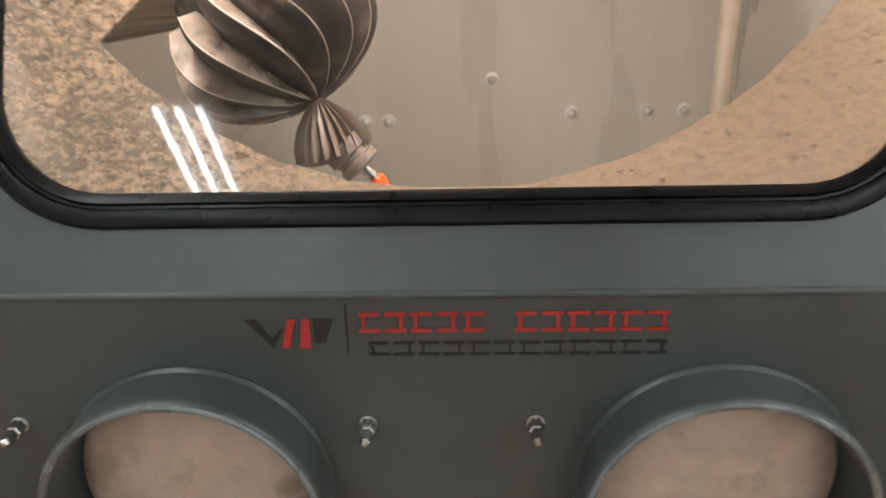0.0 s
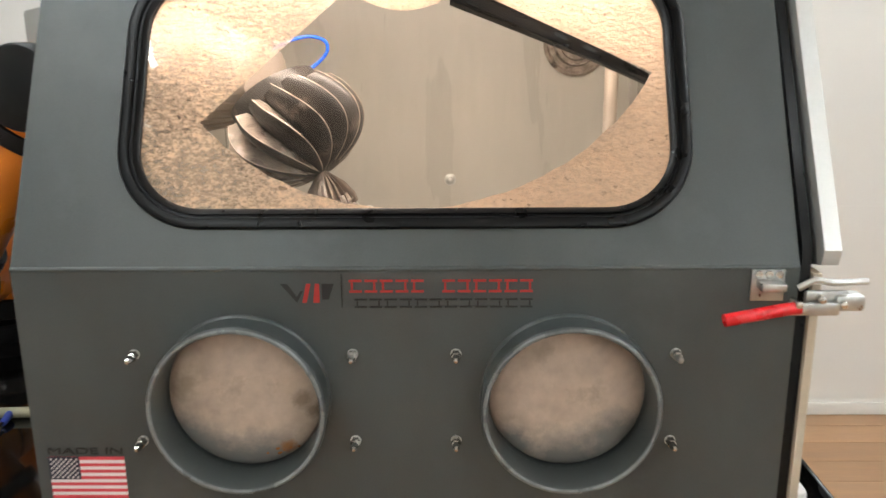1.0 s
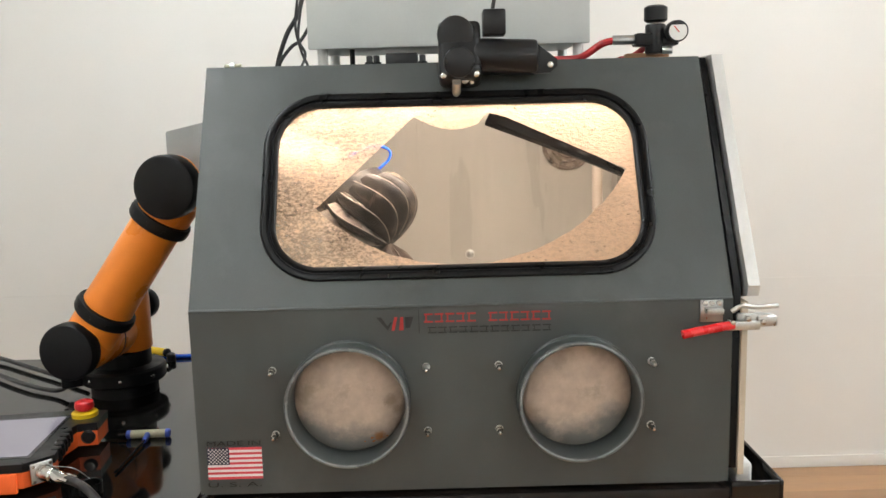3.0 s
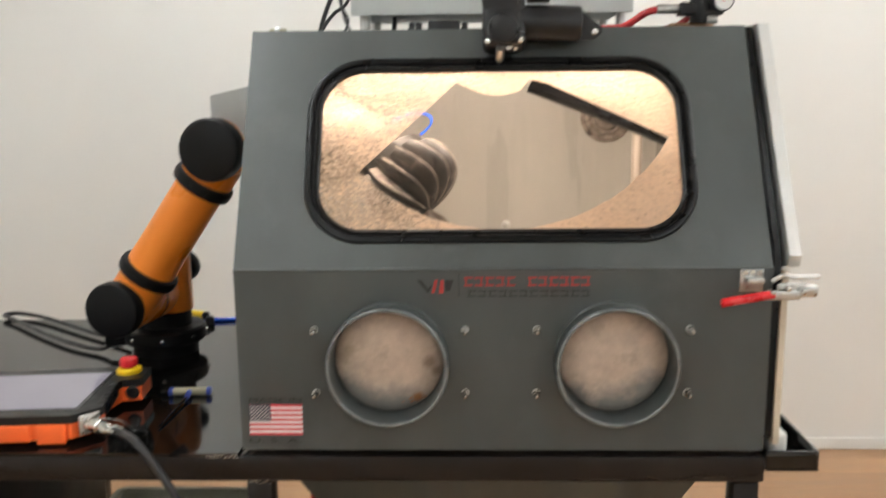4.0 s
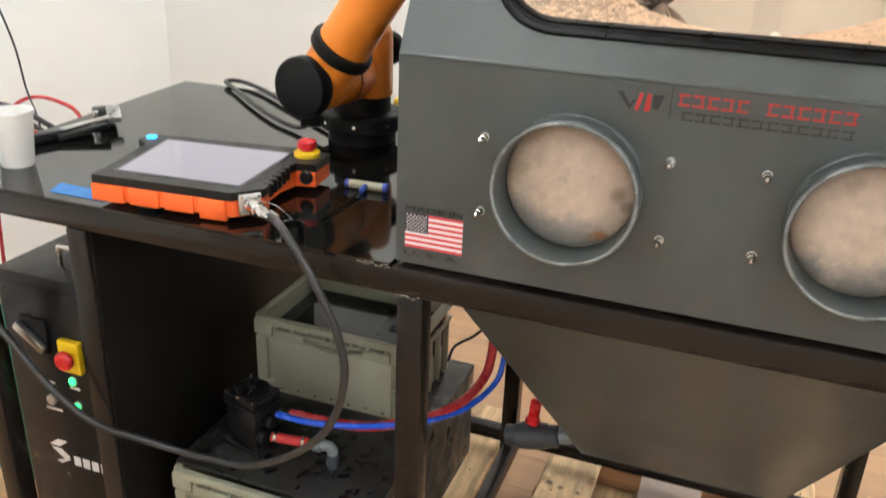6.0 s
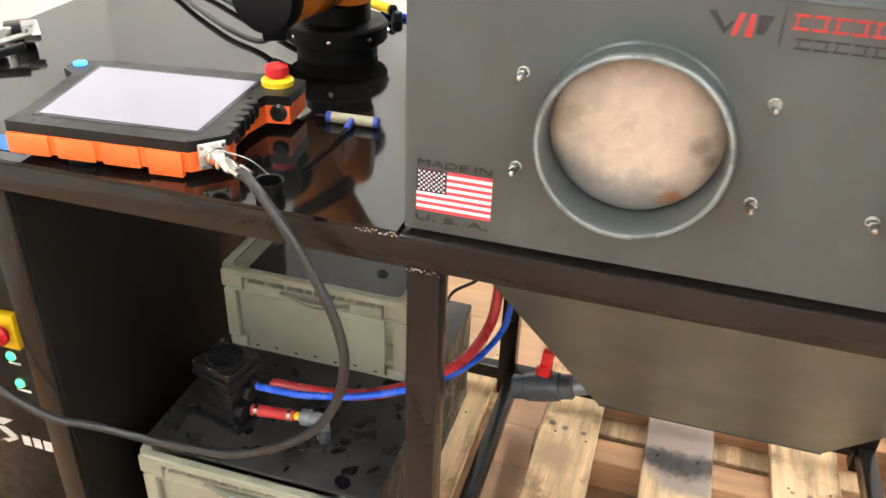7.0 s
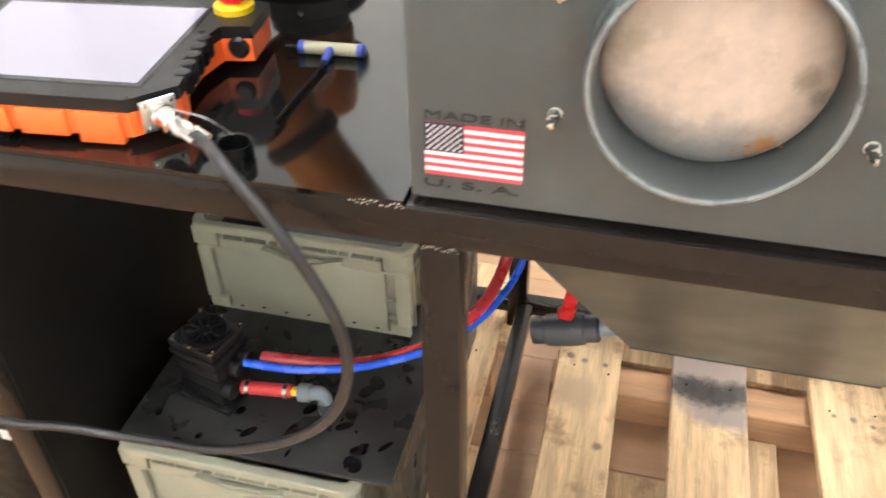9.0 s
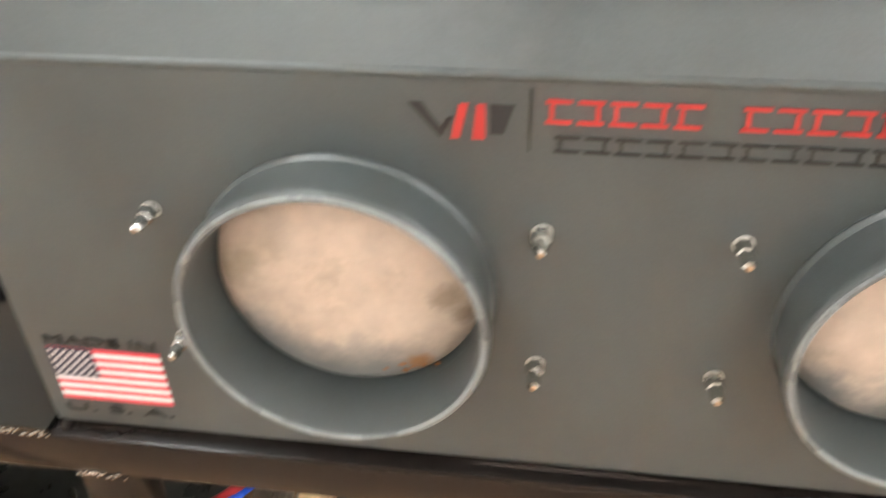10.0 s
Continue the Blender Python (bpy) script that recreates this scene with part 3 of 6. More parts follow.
    pane = part("window_pane", glass, M_GLASS, t, "clear glass pane reflecting the ceiling tubes", smooth=0)
    pane.visible_shadow = False
    # clear swept by the wiper: pivot, sweep radius
    px, py, R = 0.005, 0.424, 0.349
    a0, a1 = math.degrees(math.atan2(0.252 - py, 0.306 - px)), math.degrees(math.atan2(0.184 - py, -0.256 - px))
    a1 = a1 if a1 < a0 else a1 - 360
    rnd = random.Random(5)
    swept = [(0.060, 0.372), (0.094, 0.362)]
    for k in range(41):
        a = radians(a0 + (a1 - a0) * k / 40)
        r = R + 0.0012 * rnd.uniform(-1, 1)
        x, y = px + r * math.cos(a), py + r * math.sin(a)
        swept.append((x, max(y, WIN[2] + 0.006)))
    swept.append((-0.076, 0.366))
    for k in range(1, 10):
        f = k / 10
        swept.append((-0.076 + 0.132 * f, 0.366 - 0.012 * f - 0.022 * math.sin(math.pi * f)))
    film = plate(round_loop(WIN[0] + 0.002, WIN[1] - 0.002, WIN[2] + 0.002, WIN[3] - 0.002, 0.083, 12), [swept], SLOPE @ Matrix.Translation((0, 0, -0.005)), 0.0)
    fl = part("slurry_film", film, M_FILM, t, "splashed tan slurry film outside the wiped arc", smooth=0)
    fl.visible_shadow = False
    # port collars
    for x in PORTS:
        c = part("port_collar", lathe([(PORT_R, 0.055), (PORT_R, -0.043), (PORT_R + 0.001, -0.046), (PORT_R + 0.004, -0.048), (PORT_R + 0.007, -0.046), (PORT_R + 0.0085, -0.043),
                                       (PORT_R + 0.0085, -0.039), (PORT_R + 0.0060, -0.036), (PORT_R + 0.0060, -0.004), (PORT_R + 0.009, 0.0), (PORT_R + 0.009, -0.001), (PORT_R + 0.0055, 0.001), (PORT_R + 0.0055, 0.055)],
                                      (x, 0, PORT_Z), (x, 1, PORT_Z), 64, closed=False), M_COAT, t, "round rolled-steel hand port collar")
        ring = [(x + (PORT_R + 0.004) * math.cos(2 * math.pi * k / 48), -0.0460, PORT_Z + (PORT_R + 0.004) * math.sin(2 * math.pi * k / 48)) for k in range(49)]
        # added paler bead: the rim's specular highlight as colour
        part("rubbed_rim", hose(ring, 0.0027, 8, 2), M_RIM, c, "paler edge of the collar, its highlight put into the colour")
        cov = lathe([(0.0, -0.004), (0.03, -0.0035), (0.055, -0.0015), (0.072, 0.0015), (0.085, 0.006), (0.094, 0.011), (0.0955, 0.013), (PORT_R - 0.0005, 0.020)], (x, -0.004, PORT_Z), (x, 1, PORT_Z), 64, closed=False)
        part("port_cover", cov, M_MEMBRANE if x < 0 else M_MEMBRANE_B, c, "tan slurry-stained blanking cover inside the port")
        if x < 0:
            bm = bmesh.new()
            rr = random.Random(3)
            for k in range(9):
                own = bmesh.new()
                s = rr.uniform(0.0012, 0.003)
                bmesh.ops.create_icosphere(own, subdivisions=1, radius=s, matrix=Matrix.Translation((x + 0.040 + rr.gauss(0, 0.012), -0.0005, PORT_Z - 0.068 + rr.gauss(0, 0.005)))
                                           @ Matrix.Diagonal((1.3, 0.35, 0.9, 1)))
                join(bm, own)
            part("rust_spot", bm, M_RUST, c, "orange rust spots at the cover's lower edge")
    # studs with domed nuts
    for x in (-0.328, -0.062, 0.063, 0.328):
        for z in (1.1255, 1.0105):
            s = part("stud", lathe([(0.0062, 0.0), (0.0064, 0.001), (0.0064, 0.009), (0.0058, 0.011), (0.0046, 0.012), (0.0046, 0.020), (0.0040, 0.0235), (0.0023, 0.0255), (0, 0.026)], (x, 0, z), (x, -1, z), 6),
                     M_CHROME, t, "bright domed nut on a threaded stud", smooth=20)
            part("washer", lathe([(0.0068, 0), (0.0068, 0.0008), (0.005, 0.0010)], (x, 0.0, z), (x, -1, z), 20), M_ZINC, s)
    # back wall rivets
    for x, z in ((0.054, 1.167), (0.197, 1.104), (0.332, 1.107), (0.397, 1.106), (-0.177, 1.094), (-0.135, 1.094)):
        part("rivet", lathe([(0.0135, 0.0), (0.0135, 0.003), (0.008, 0.0045), (0.007, 0.008), (0.004, 0.011), (0, 0.012)], (x, YB - th, z), (x, 0, z), 18), M_ALU, t)
    # standpipe at the back
    part("standpipe", rod((0.342, 0.57, 0.92), (0.342, 0.57, 1.64), 0.0125, 16), M_SLEEVE, t, "pale vertical pipe at the back of the cabinet")
    # round drain fitting behind the wiper
    fit_at = (0.334, YB - th, 1.472)
    part("spray_fitting", lathe([(0.072, 0), (0.072, 0.010), (0.066, 0.016), (0.060, 0.009), (0.050, 0.009), (0.046, 0.022), (0.038, 0.024), (0.034, 0.012), (0.022, 0.012), (0.018, 0.026), (0, 0.03)],
                                fit_at, (fit_at[0], 0, fit_at[2]), 32), M_FLANK, t, "round ribbed wet fitting on the back wall")
    # interior strip lamp
    part("strip_lamp", box(-0.40, 0.40, 0.222, 0.260, 1.620, 1.636, 0.003), M_STRIP, t, "warm glowing strip lamp above the window")
    return t


cabinet = blast_cabinet()


def cabinet_door():
    t = thing("cabinet_door", "pale aluminium side door of the blast cabinet, latched shut", "door", (0.49, 0.4, 1.0))
    side = Matrix(((0, 0, 1, 0), (1, 0, 0, 0), (0, 1, 0, 0), (0, 0, 0, 1)))
    g = 0.02
    up = [(-0.012, 1.256), (0.212, 1.657), (0.976, 1.657), (0.976, 1.229), (0.03, 1.229), (-0.006, 1.237)]
    sk = part("door_skin", plate(up, [], Matrix.Translation((0.508, 0, 0)) @ side, 0.020), M_ALU, t)
    part("gasket", plate([(0.004, 1.254), (0.222, 1.652), (0.97, 1.652), (0.97, 0.925), (0.004, 0.925)], [], Matrix.Translation((0.481, 0, 0)) @ side, 0.012), M_RUBBER, t)
    part("lower_edge", plate([(-0.003, 0.915), (-0.003, 1.226), (0.97, 1.226), (0.97, 0.915)], [], Matrix.Translation((0.492, 0, 0)) @ side, 0.010), M_CREAM, t)
    part("bumper", box(0.4925, 0.522, 0.03, 0.11, 0.8725, 0.922, 0.008, 3), M_WHITE, t, "white rounded foot of the door")
    return t


cabinet_door()


def toggle_clamp():
    t = thing("toggle_clamp", "zinc-plated toggle clamp with a red-gripped handle on the cabinet corner", "clamp", (0.43, -0.01, 1.21))
    part("base_plate", box(0.407, 0.446, -0.004, 0.0, 1.205, 1.243, 0.001), M_ZINC, t)
    part("bracket", box(0.412, 0.441, -0.026, -0.004, 1.222, 1.232, 0.002), M_ZINC, t)
    for x in (0.414, 0.426, 0.438):
        part("bolt", lathe([(0.005, 0), (0.005, 0.004), (0, 0.0045)], (x, -0.004, 1.238), (x, -1, 1.238), 6), M_CHROME, t)
    part("handle", hose([(0.455, -0.03, 1.205), (0.44, -0.032, 1.204), (0.41, -0.036, 1.2), (0.385, -0.04, 1.197), (0.366, -0.042, 1.194)], 0.0075, 14), M_RED, t, "red dipped vinyl handle grip")
    part("lever", box(0.44, 0.5, -0.034, -0.026, 1.196, 1.212, 0.003), M_ZINC, t)
    part("link", box(0.462, 0.512, -0.026, -0.02, 1.205, 1.224, 0.004), M_ZINC, t)
    part("hook", hose([(0.452, -0.028, 1.228), (0.47, -0.03, 1.238), (0.49, -0.03, 1.235), (0.53, -0.028, 1.236)], 0.0042, 10), M_ZINC, t)
    part("catch", box(0.495, 0.53, -0.032, -0.006, 1.2, 1.22, 0.005), M_ZINC, t)
    for x, z in ((0.452, 1.21), (0.478, 1.216), (0.503, 1.21)):
        part("pin", rod((x, -0.038, z), (x, -0.016, z), 0.0045, 12, bevel=0.001), M_CHROME, t)
    return settled(t, (0.43, 0, 1.205), (0.433, 0, 1.193))


toggle_clamp()


def wiper():
    t = thing("window_wiper", "black motor-driven wiper parked across the inside of the window", "wiper", (0, 0.2, 1.6))
    m = SLOPE
    z = -0.012
    a, b = Vector((0.062, 0.366)), Vector((0.306, 0.248))
    d = (b - a).normalized()
    n = Vector((-d.y, d.x))
    quad = [a - n * 0.012, b - n * 0.003, b + n * 0.004, a + d * 0.03 + n * 0.024, a + n * 0.027]
    blade = part("blade", plate([tuple(q) for q in quad], [], m @ Matrix.Translation((0, 0, z)), 0.012), M_RUBBER, t, "wet black rubber wiper blade")
    spine = part("spine", plate([tuple(a + d * 0.01 + n * 0.004), tuple(b - d * 0.01 + n * 0.0005), tuple(b - d * 0.012 + n * 0.002), tuple(a + d * 0.02 + n * 0.02)], [],
                                m @ Matrix.Translation((0, 0, z - 0.013)), 0.006), M_PLASTIC, t)
    for f in (0.2, 0.4, 0.55, 0.7):
        p = a + (b - a) * f + n * 0.003
        part("slot", plate([tuple(p + d * 0.009 + n * 0.002), tuple(p - d * 0.009 + n * 0.003), tuple(p - d * 0.009 - n * 0.003), tuple(p + d * 0.009 - n * 0.002)], [],
                           m @ Matrix.Translation((0, 0, z + 0.0008)), 0.001), M_PVC, blade)
    part("shaft", rod(m @ Vector((0.0, 0.424, -0.03)), m @ Vector((0.0, 0.424, 0.03)), 0.008, 16), M_ZINC, t)
    part("arm", hose([m @ Vector((0.0, 0.424, -0.024)), m @ Vector((0.08, 0.392, -0.03)), m @ Vector((0.17, 0.312, -0.024))], 0.006, 10), M_FRAME, t)
    # motor over the top fold
    done = len(t.children)
    part("gearbox", turned(box(-0.032, 0.046, -0.03, 0.03, -0.055, 0.055, 0.010, 3), Matrix.Translation((0, 0.205, 1.672)) @ pose(0, 0, 0, -18, 0, 0)), M_PLASTIC, t)
    part("gear_cover", rod((0.005, 0.172, 1.70), (0.005, 0.158, 1.70), 0.034, 28, bevel=0.004), M_PLASTIC, t)
    part("gear_cover", rod((0.005, 0.176, 1.655), (0.005, 0.16, 1.655), 0.028, 28, bevel=0.004), M_PLASTIC, t)
    part("motor_can", rod((0.03, 0.205, 1.668), (0.15, 0.205, 1.663), 0.033, 28, bevel=0.006), M_PLASTIC, t)
    part("plug_block", box(0.05, 0.092, 0.18, 0.225, 1.703, 1.75, 0.004), M_PLASTIC, t)
    part("mount_flange", plate([(0.14, -0.032), (0.172, -0.030), (0.186, -0.018), (0.186, -0.006), (0.15, 0.022), (0.14, 0.022)], [circle_loop(0.172, -0.016, 0.004, 12)],
                               Matrix.Translation((0, 0.188, 1.664)) @ ALONG_FRONT, 0.008), M_PLASTIC, t)
    for x, y, zz in ((-0.024, 0.166, 1.632), (0.036, 0.166, 1.634), (0.172, 0.182, 1.648)):
        part("screw", lathe([(0.006, 0), (0.006, 0.003), (0.003, 0.004), (0, 0.004)], (x, y, zz), (x, y - 1, zz), 6), M_CHROME, t)
    part("crank", hose([(0.012, 0.162, 1.628), (0.02, 0.158, 1.615), (0.03, 0.16, 1.622), (0.034, 0.165, 1.612)], 0.004, 8), M_ZINC, t)
    for ob in t.children[done:]:
        ob.data.transform(Matrix.Translation((0.005, -0.022, -0.006)))
    part("motor_cable", hose([(0.075, 0.2, 1.745), (0.085, 0.22, 1.79), (0.10, 0.3, 1.83)], 0.004, 8), M_CABLE, t)
    return t


wiper()


def hopper():
    t = thing("hopper", "dark grey tapered sheet-metal hopper hanging under the cabinet", "hopper", (0, 0.5, 0.5))
    top = [Vector(p) for p in ((-0.396, 0.045, 0.85), (0.384, 0.045, 0.85), (0.384, 0.875, 0.85), (-0.396, 0.875, 0.85))]
    bot = [Vector(p) for p in ((-0.205, 0.505, 0.255), (0.237, 0.505, 0.255), (0.237, 0.74, 0.255), (-0.205, 0.74, 0.255))]
    for k in range(4):
        j = (k + 1) % 4
        bm = bmesh.new()
        nrm = (top[j] - top[k]).cross(bot[k] - top[k]).normalized() * 0.003
        vs = [bm.verts.new(p) for p in (top[k], top[j], bot[j], bot[k])]
        vb = [bm.verts.new(p + nrm) for p in (top[k], top[j], bot[j], bot[k])]
        bm.faces.new(vs)
        bm.faces.new(vb[::-1])
        for a in range(4):
            b = (a + 1) % 4
            bm.faces.new((vs[a], vs[b], vb[b], vb[a]))
        part("side_sheet", bm, M_COAT, t)
    part("bottom_sheet", box(-0.205, 0.237, 0.505, 0.74, 0.251, 0.2545), M_COAT, t)
    part("drain_pipe", rod((-0.196, 0.548, 0.276), (-0.285, 0.538, 0.254), 0.019, 20), M_PVCL, t, "pale drain stub")
    part("rear_drain", rod((-0.19, 0.70, 0.290), (-0.435, 0.80, 0.262), 0.022, 20, bevel=0.003), M_PVC, t, "grey plastic drain pipe behind the hopper")
    return t


hopper()


def ball_valve():
    t = thing("ball_valve", "grey plastic ball valve with a red lever on the hopper drain", "valve", (-0.37, 0.68, 0.2))
    a, b = Vector((-0.445, 0.68, 0.165)), Vector((-0.292, 0.682, 0.203))
    d = (b - a).normalized()
    part("body", lathe([(0.022, 0), (0.030, 0.002), (0.032, 0.006), (0.032, 0.03), (0.036, 0.034), (0.038, 0.05), (0.039, 0.078), (0.038, 0.105), (0.036, 0.12), (0.032, 0.124),
                        (0.032, 0.15), (0.029, 0.154), (0.02, 0.156)], a, b, 28), M_PVC, t)
    part("bore", rod(a - d * 0.001, a + d * 0.02, 0.021, 20), M_RUBBER, t)
    c = a + d * 0.078
    part("stem", rod(c + Vector((0, 0, 0.03)), c + Vector((0, 0, 0.058)), 0.011, 14), M_RED, t)
    bm = box(-0.015, 0.015, -0.010, 0.010, 0.0, 0.095, 0.006)
    turned(bm, Matrix.Translation(c + Vector((-0.002, -0.01, 0.045))) @ pose(0, 0, 0, 12, 6, 0))
    part("lever", bm, M_RED, t, "bright red lever")
    bm = box(-0.02, 0.02, -0.012, 0.012, 0.0, 0.022, 0.006)
    turned(bm, Matrix.Translation(c + Vector((0.0, -0.005, 0.045))) @ pose(0, 0, 0, 0, -15, 0))
    part("lever_hub", bm, M_RED, t)
    return settled(t, (-0.445, 0.68, 0.165), (-0.393, 0.536, 0.228), 0.86)


ball_valve()


# ---- lettering and marks on the cabinet ----
def front(x, z, off=0.0008):
    return Matrix.Translation((x, -off, z)) @ ALONG_FRONT


def emblem():
    """Company mark as plain shapes in its colours: three blocks, a rule and two rows of short bars."""
    t = thing("company_emblem", "black and red printed company mark on the grey front panel", "emblem", (0, 0, 1.21))

    def shape(pts, mat, name):
        part(name, plate(pts, [], front(0, 0), 0.0005), mat, t, smooth=0)

    z0, z1 = 1.195, 1.2185
    shape([(-0.143, z1), (-0.1345, z1), (-0.1235, z0 + 0.0075), (-0.119, z1 - 0.009), (-0.116, z1 - 0.009), (-0.1235, z0)], M_BLKP, "dark_wedge")
    shape([(-0.1175, z0), (-0.1120, z0), (-0.1065, z1), (-0.1120, z1)], M_REDP, "red_bar")
    shape([(-0.1045, z0), (-0.0965, z0), (-0.0965, z1), (-0.1015, z1)], M_REDP, "red_bar")
    shape([(-0.0935, z0 + 0.004), (-0.0855, z0 + 0.004), (-0.079, z1), (-0.0935, z1)], M_BLKP, "dark_bar")
    part("rule", box(-0.0705, -0.0692, -0.0013, -0.0003, 1.189, 1.230), M_BLKP, t, smooth=0)

    def block_row(x0, x1, zb, h, n, skip, mat, name, stroke):
        pitch = (x1 - x0) / n
        for k in range(n):
            if k in skip:
                continue
            a, b = x0 + k * pitch + pitch * 0.08, x0 + (k + 1) * pitch - pitch * 0.10
            for low in (zb, zb + h - stroke):
                part(name, box(a, b, -0.0013, -0.0008, low, low + stroke), mat, t, smooth=0)
            mid = (a + b) / 2 + pitch * (0.22 if k % 2 else -0.22)
            part(name, box(mid - stroke * 0.45, mid + stroke * 0.45, -0.0013, -0.0008, zb + stroke + 0.0004, zb + h - stroke - 0.0004), mat, t, smooth=0)

    block_row(-0.0625, 0.1585, 1.2075, 0.0160, 12, (5,), M_REDP, "red_mark", 0.0029)
    block_row(-0.0565, 0.1585, 1.1885, 0.0115, 12, (), M_BLKP, "dark_mark", 0.0022)
    return settled(t, (0, 0, 1.21), (-0.0025, 0, 1.2063))


emblem()


def flag_decal():
    t = thing("flag_decal", "small red and white striped flag decal with dark words", "decal", (-0.405, 0, 0.96))
    x0, x1, z0, z1 = -0.4505, -0.3545, 0.9305, 0.9885
    h = (z1 - z0) / 13
    for k in range(13):
        part("stripe", box(x0, x1, -0.0008, -0.0003, z1 - (k + 1) * h, z1 - k * h - 0.00002), M_FLAGR if k % 2 == 0 else M_FLAGW, t, smooth=0)
    cx, cz = x0 + 0.039, z1 - 7 * h
    part("canton", box(x0, cx, -0.0014, -0.0009, cz, z1), M_FLAGB, t, smooth=0)
    stars = bmesh.new()
    for r in range(9):
        for c in range(6 if r % 2 == 0 else 5):
            sx = x0 + 0.0035 + c * 0.0064 + (0.0032 if r % 2 else 0)
            sz = z1 - 0.0032 - r * (7 * h - 0.0064) / 8
            pts = [(sx + (0.0020 if k % 2 == 0 else 0.0009) * math.sin(math.pi * k / 5), sz + (0.0020 if k % 2 == 0 else 0.0009) * math.cos(math.pi * k / 5)) for k in range(10)]
            stars.faces.new([stars.verts.new((a, -0.0017, b)) for a, b in pts])
    part("stars", stars, M_FLAGW, t, smooth=0)
    lettering("MADE IN", front(x0 + 0.001, 0.9925), 0.0085, M_BLKP, "upper_line", t, 0.094)
    lettering("U. S. A.", front(x0 - 0.001, 0.9165), 0.0085, M_BLKP, "lower_line", t, 0.094)
    return t


flag_decal()


# ---- robot ----
def robot_arm():
    t = thing("industrial_robot", "orange jointed robot with black caps, bolted to the black table", "robot", (-0.825, 0.622, TOP))
    bx, by = -0.825, 0.622
    u = Vector((-0.14, -0.990, 0)).normalized()
    part("base", lathe([(0.080, 0.0), (0.080, 0.026), (0.084, 0.030), (0.097, 0.032), (0.100, 0.036), (0.100, 0.064), (0.096, 0.069), (0.068, 0.072), (0.067, 0.106), (0.062, 0.110)],
                       (bx, by, TOP), (bx, by, 2), 48), M_CAP, t)
    for k in range(8):
        a = radians(45 * k + 15)
        part("bolt", lathe([(0.005, 0), (0.005, 0.003), (0.003, 0.004), (0, 0.004)], (bx + 0.100 * math.cos(a), by + 0.100 * math.sin(a), TOP + 0.050),
                           (bx + math.cos(a), by + math.sin(a), TOP + 0.050), 8), M_CHROME, t)
    part("connector_block", turned(box(-0.03, 0.03, -0.022, 0.022, -0.02, 0.022, 0.005), Matrix.Translation((bx - 0.105, by - 0.045, TOP + 0.05)) @ pose(0, 0, 0, 0, 0, 25)), M_CAP, t)
    zj = 1.062
    col = Vector((bx, by, 0))
    part("shoulder_column", lathe([(0.053, 0.0), (0.055, 0.004), (0.055, 0.12), (0.053, 0.145), (0.048, 0.158), (0.0, 0.163)], (bx + 0.018, by, TOP + 0.109), (bx + 0.018, by, 2), 40), M_ORANGE, t)
    part("shoulder_cap", rod(Vector((bx, by, zj)) - u * 0.050 + Vector((0.026, 0, 0.045)), Vector((bx, by, zj)) - u * 0.083 + Vector((0.026, 0, 0.045)), 0.040, 32, bevel=0.006), M_CAP, t)
    # joint barrels along u
    j2a, j2b = Vector((bx, by, zj)), Vector((bx, by, zj)) + u * 0.205
    part("shoulder_joint", rod(j2a + u * 0.02, j2b, 0.061, 40, bevel=0.004), M_ORANGE, t)
    part("joint_seam", lathe([(0.0618, 0), (0.0618, 0.004)], j2a + u * 0.088, j2b, 40), M_CAP, t)
    part("joint_cap", lathe([(0.0635, 0.0), (0.0645, 0.004), (0.0645, 0.028), (0.062, 0.034), (0.056, 0.037), (0.0, 0.0375)], j2b - u * 0.001, j2b + u, 48), M_CAP, t, "matt black round joint cover")
    off = u * 0.158
    low = Vector((bx, by, zj)) + off
    d = Vector((0.255, -0.036, 0.36)).normalized()
    up = low + d * 0.443
    part("lower_link_collar", rod(low + d * 0.02, low + d * 0.085, 0.057, 40), M_ORANGE, t)
    r1 = part("ring", lathe([(0.060, 0), (0.066, 0.002), (0.068, 0.006), (0.068, 0.024), (0.066, 0.028), (0.055, 0.03)], low + d * 0.080, up, 44), M_CAP, t, "black ribbed joint ring")
    part("upper_arm_tube", lathe([(0.058, 0.0), (0.056, 0.05), (0.055, 0.215), (0.057, 0.256)], low + d * 0.1, up, 44), M_ORANGE, t, "smooth orange arm tube")
    r2 = part("ring", lathe([(0.055, 0), (0.066, 0.002), (0.068, 0.006), (0.068, 0.024), (0.066, 0.028), (0.060, 0.03)], low + d * 0.334, up, 44), M_CAP, t, "black ribbed joint ring")
    part("upper_link_collar", rod(low + d * 0.356, up, 0.060, 40), M_ORANGE, t)
    side = d.cross(u).normalized()
    for ring, h in ((r1, 0.095), (r2, 0.349)):
        for k in range(10):
            a = 2 * math.pi * k / 10
            n = math.cos(a) * u + math.sin(a) * side
            c = low + d * h
            part("screw_hole", rod(c + n * 0.0665, c + n * 0.0686, 0.0045, 10), M_RUBBER, ring)
    e0 = up - u * 0.075
    part("elbow_joint", rod(e0, up + u * 0.047, 0.065, 40, bevel=0.004), M_ORANGE, t)
    part("joint_cap", lathe([(0.0665, 0.0), (0.068, 0.004), (0.068, 0.034), (0.0655, 0.041), (0.059, 0.0445), (0.0, 0.045)], up + u * 0.046, up + u, 48), M_CAP, t, "matt black round joint cover")
    # forearm through the side wall
    f0 = up - u * 0.03 + Vector((0, 0, 0.012))
    f1 = Vector((-0.40, 0.485, 1.465))
    part("forearm_tube", rod(f0, f1, 0.050, 36), M_ORANGE, t)
    return t


robot_arm()


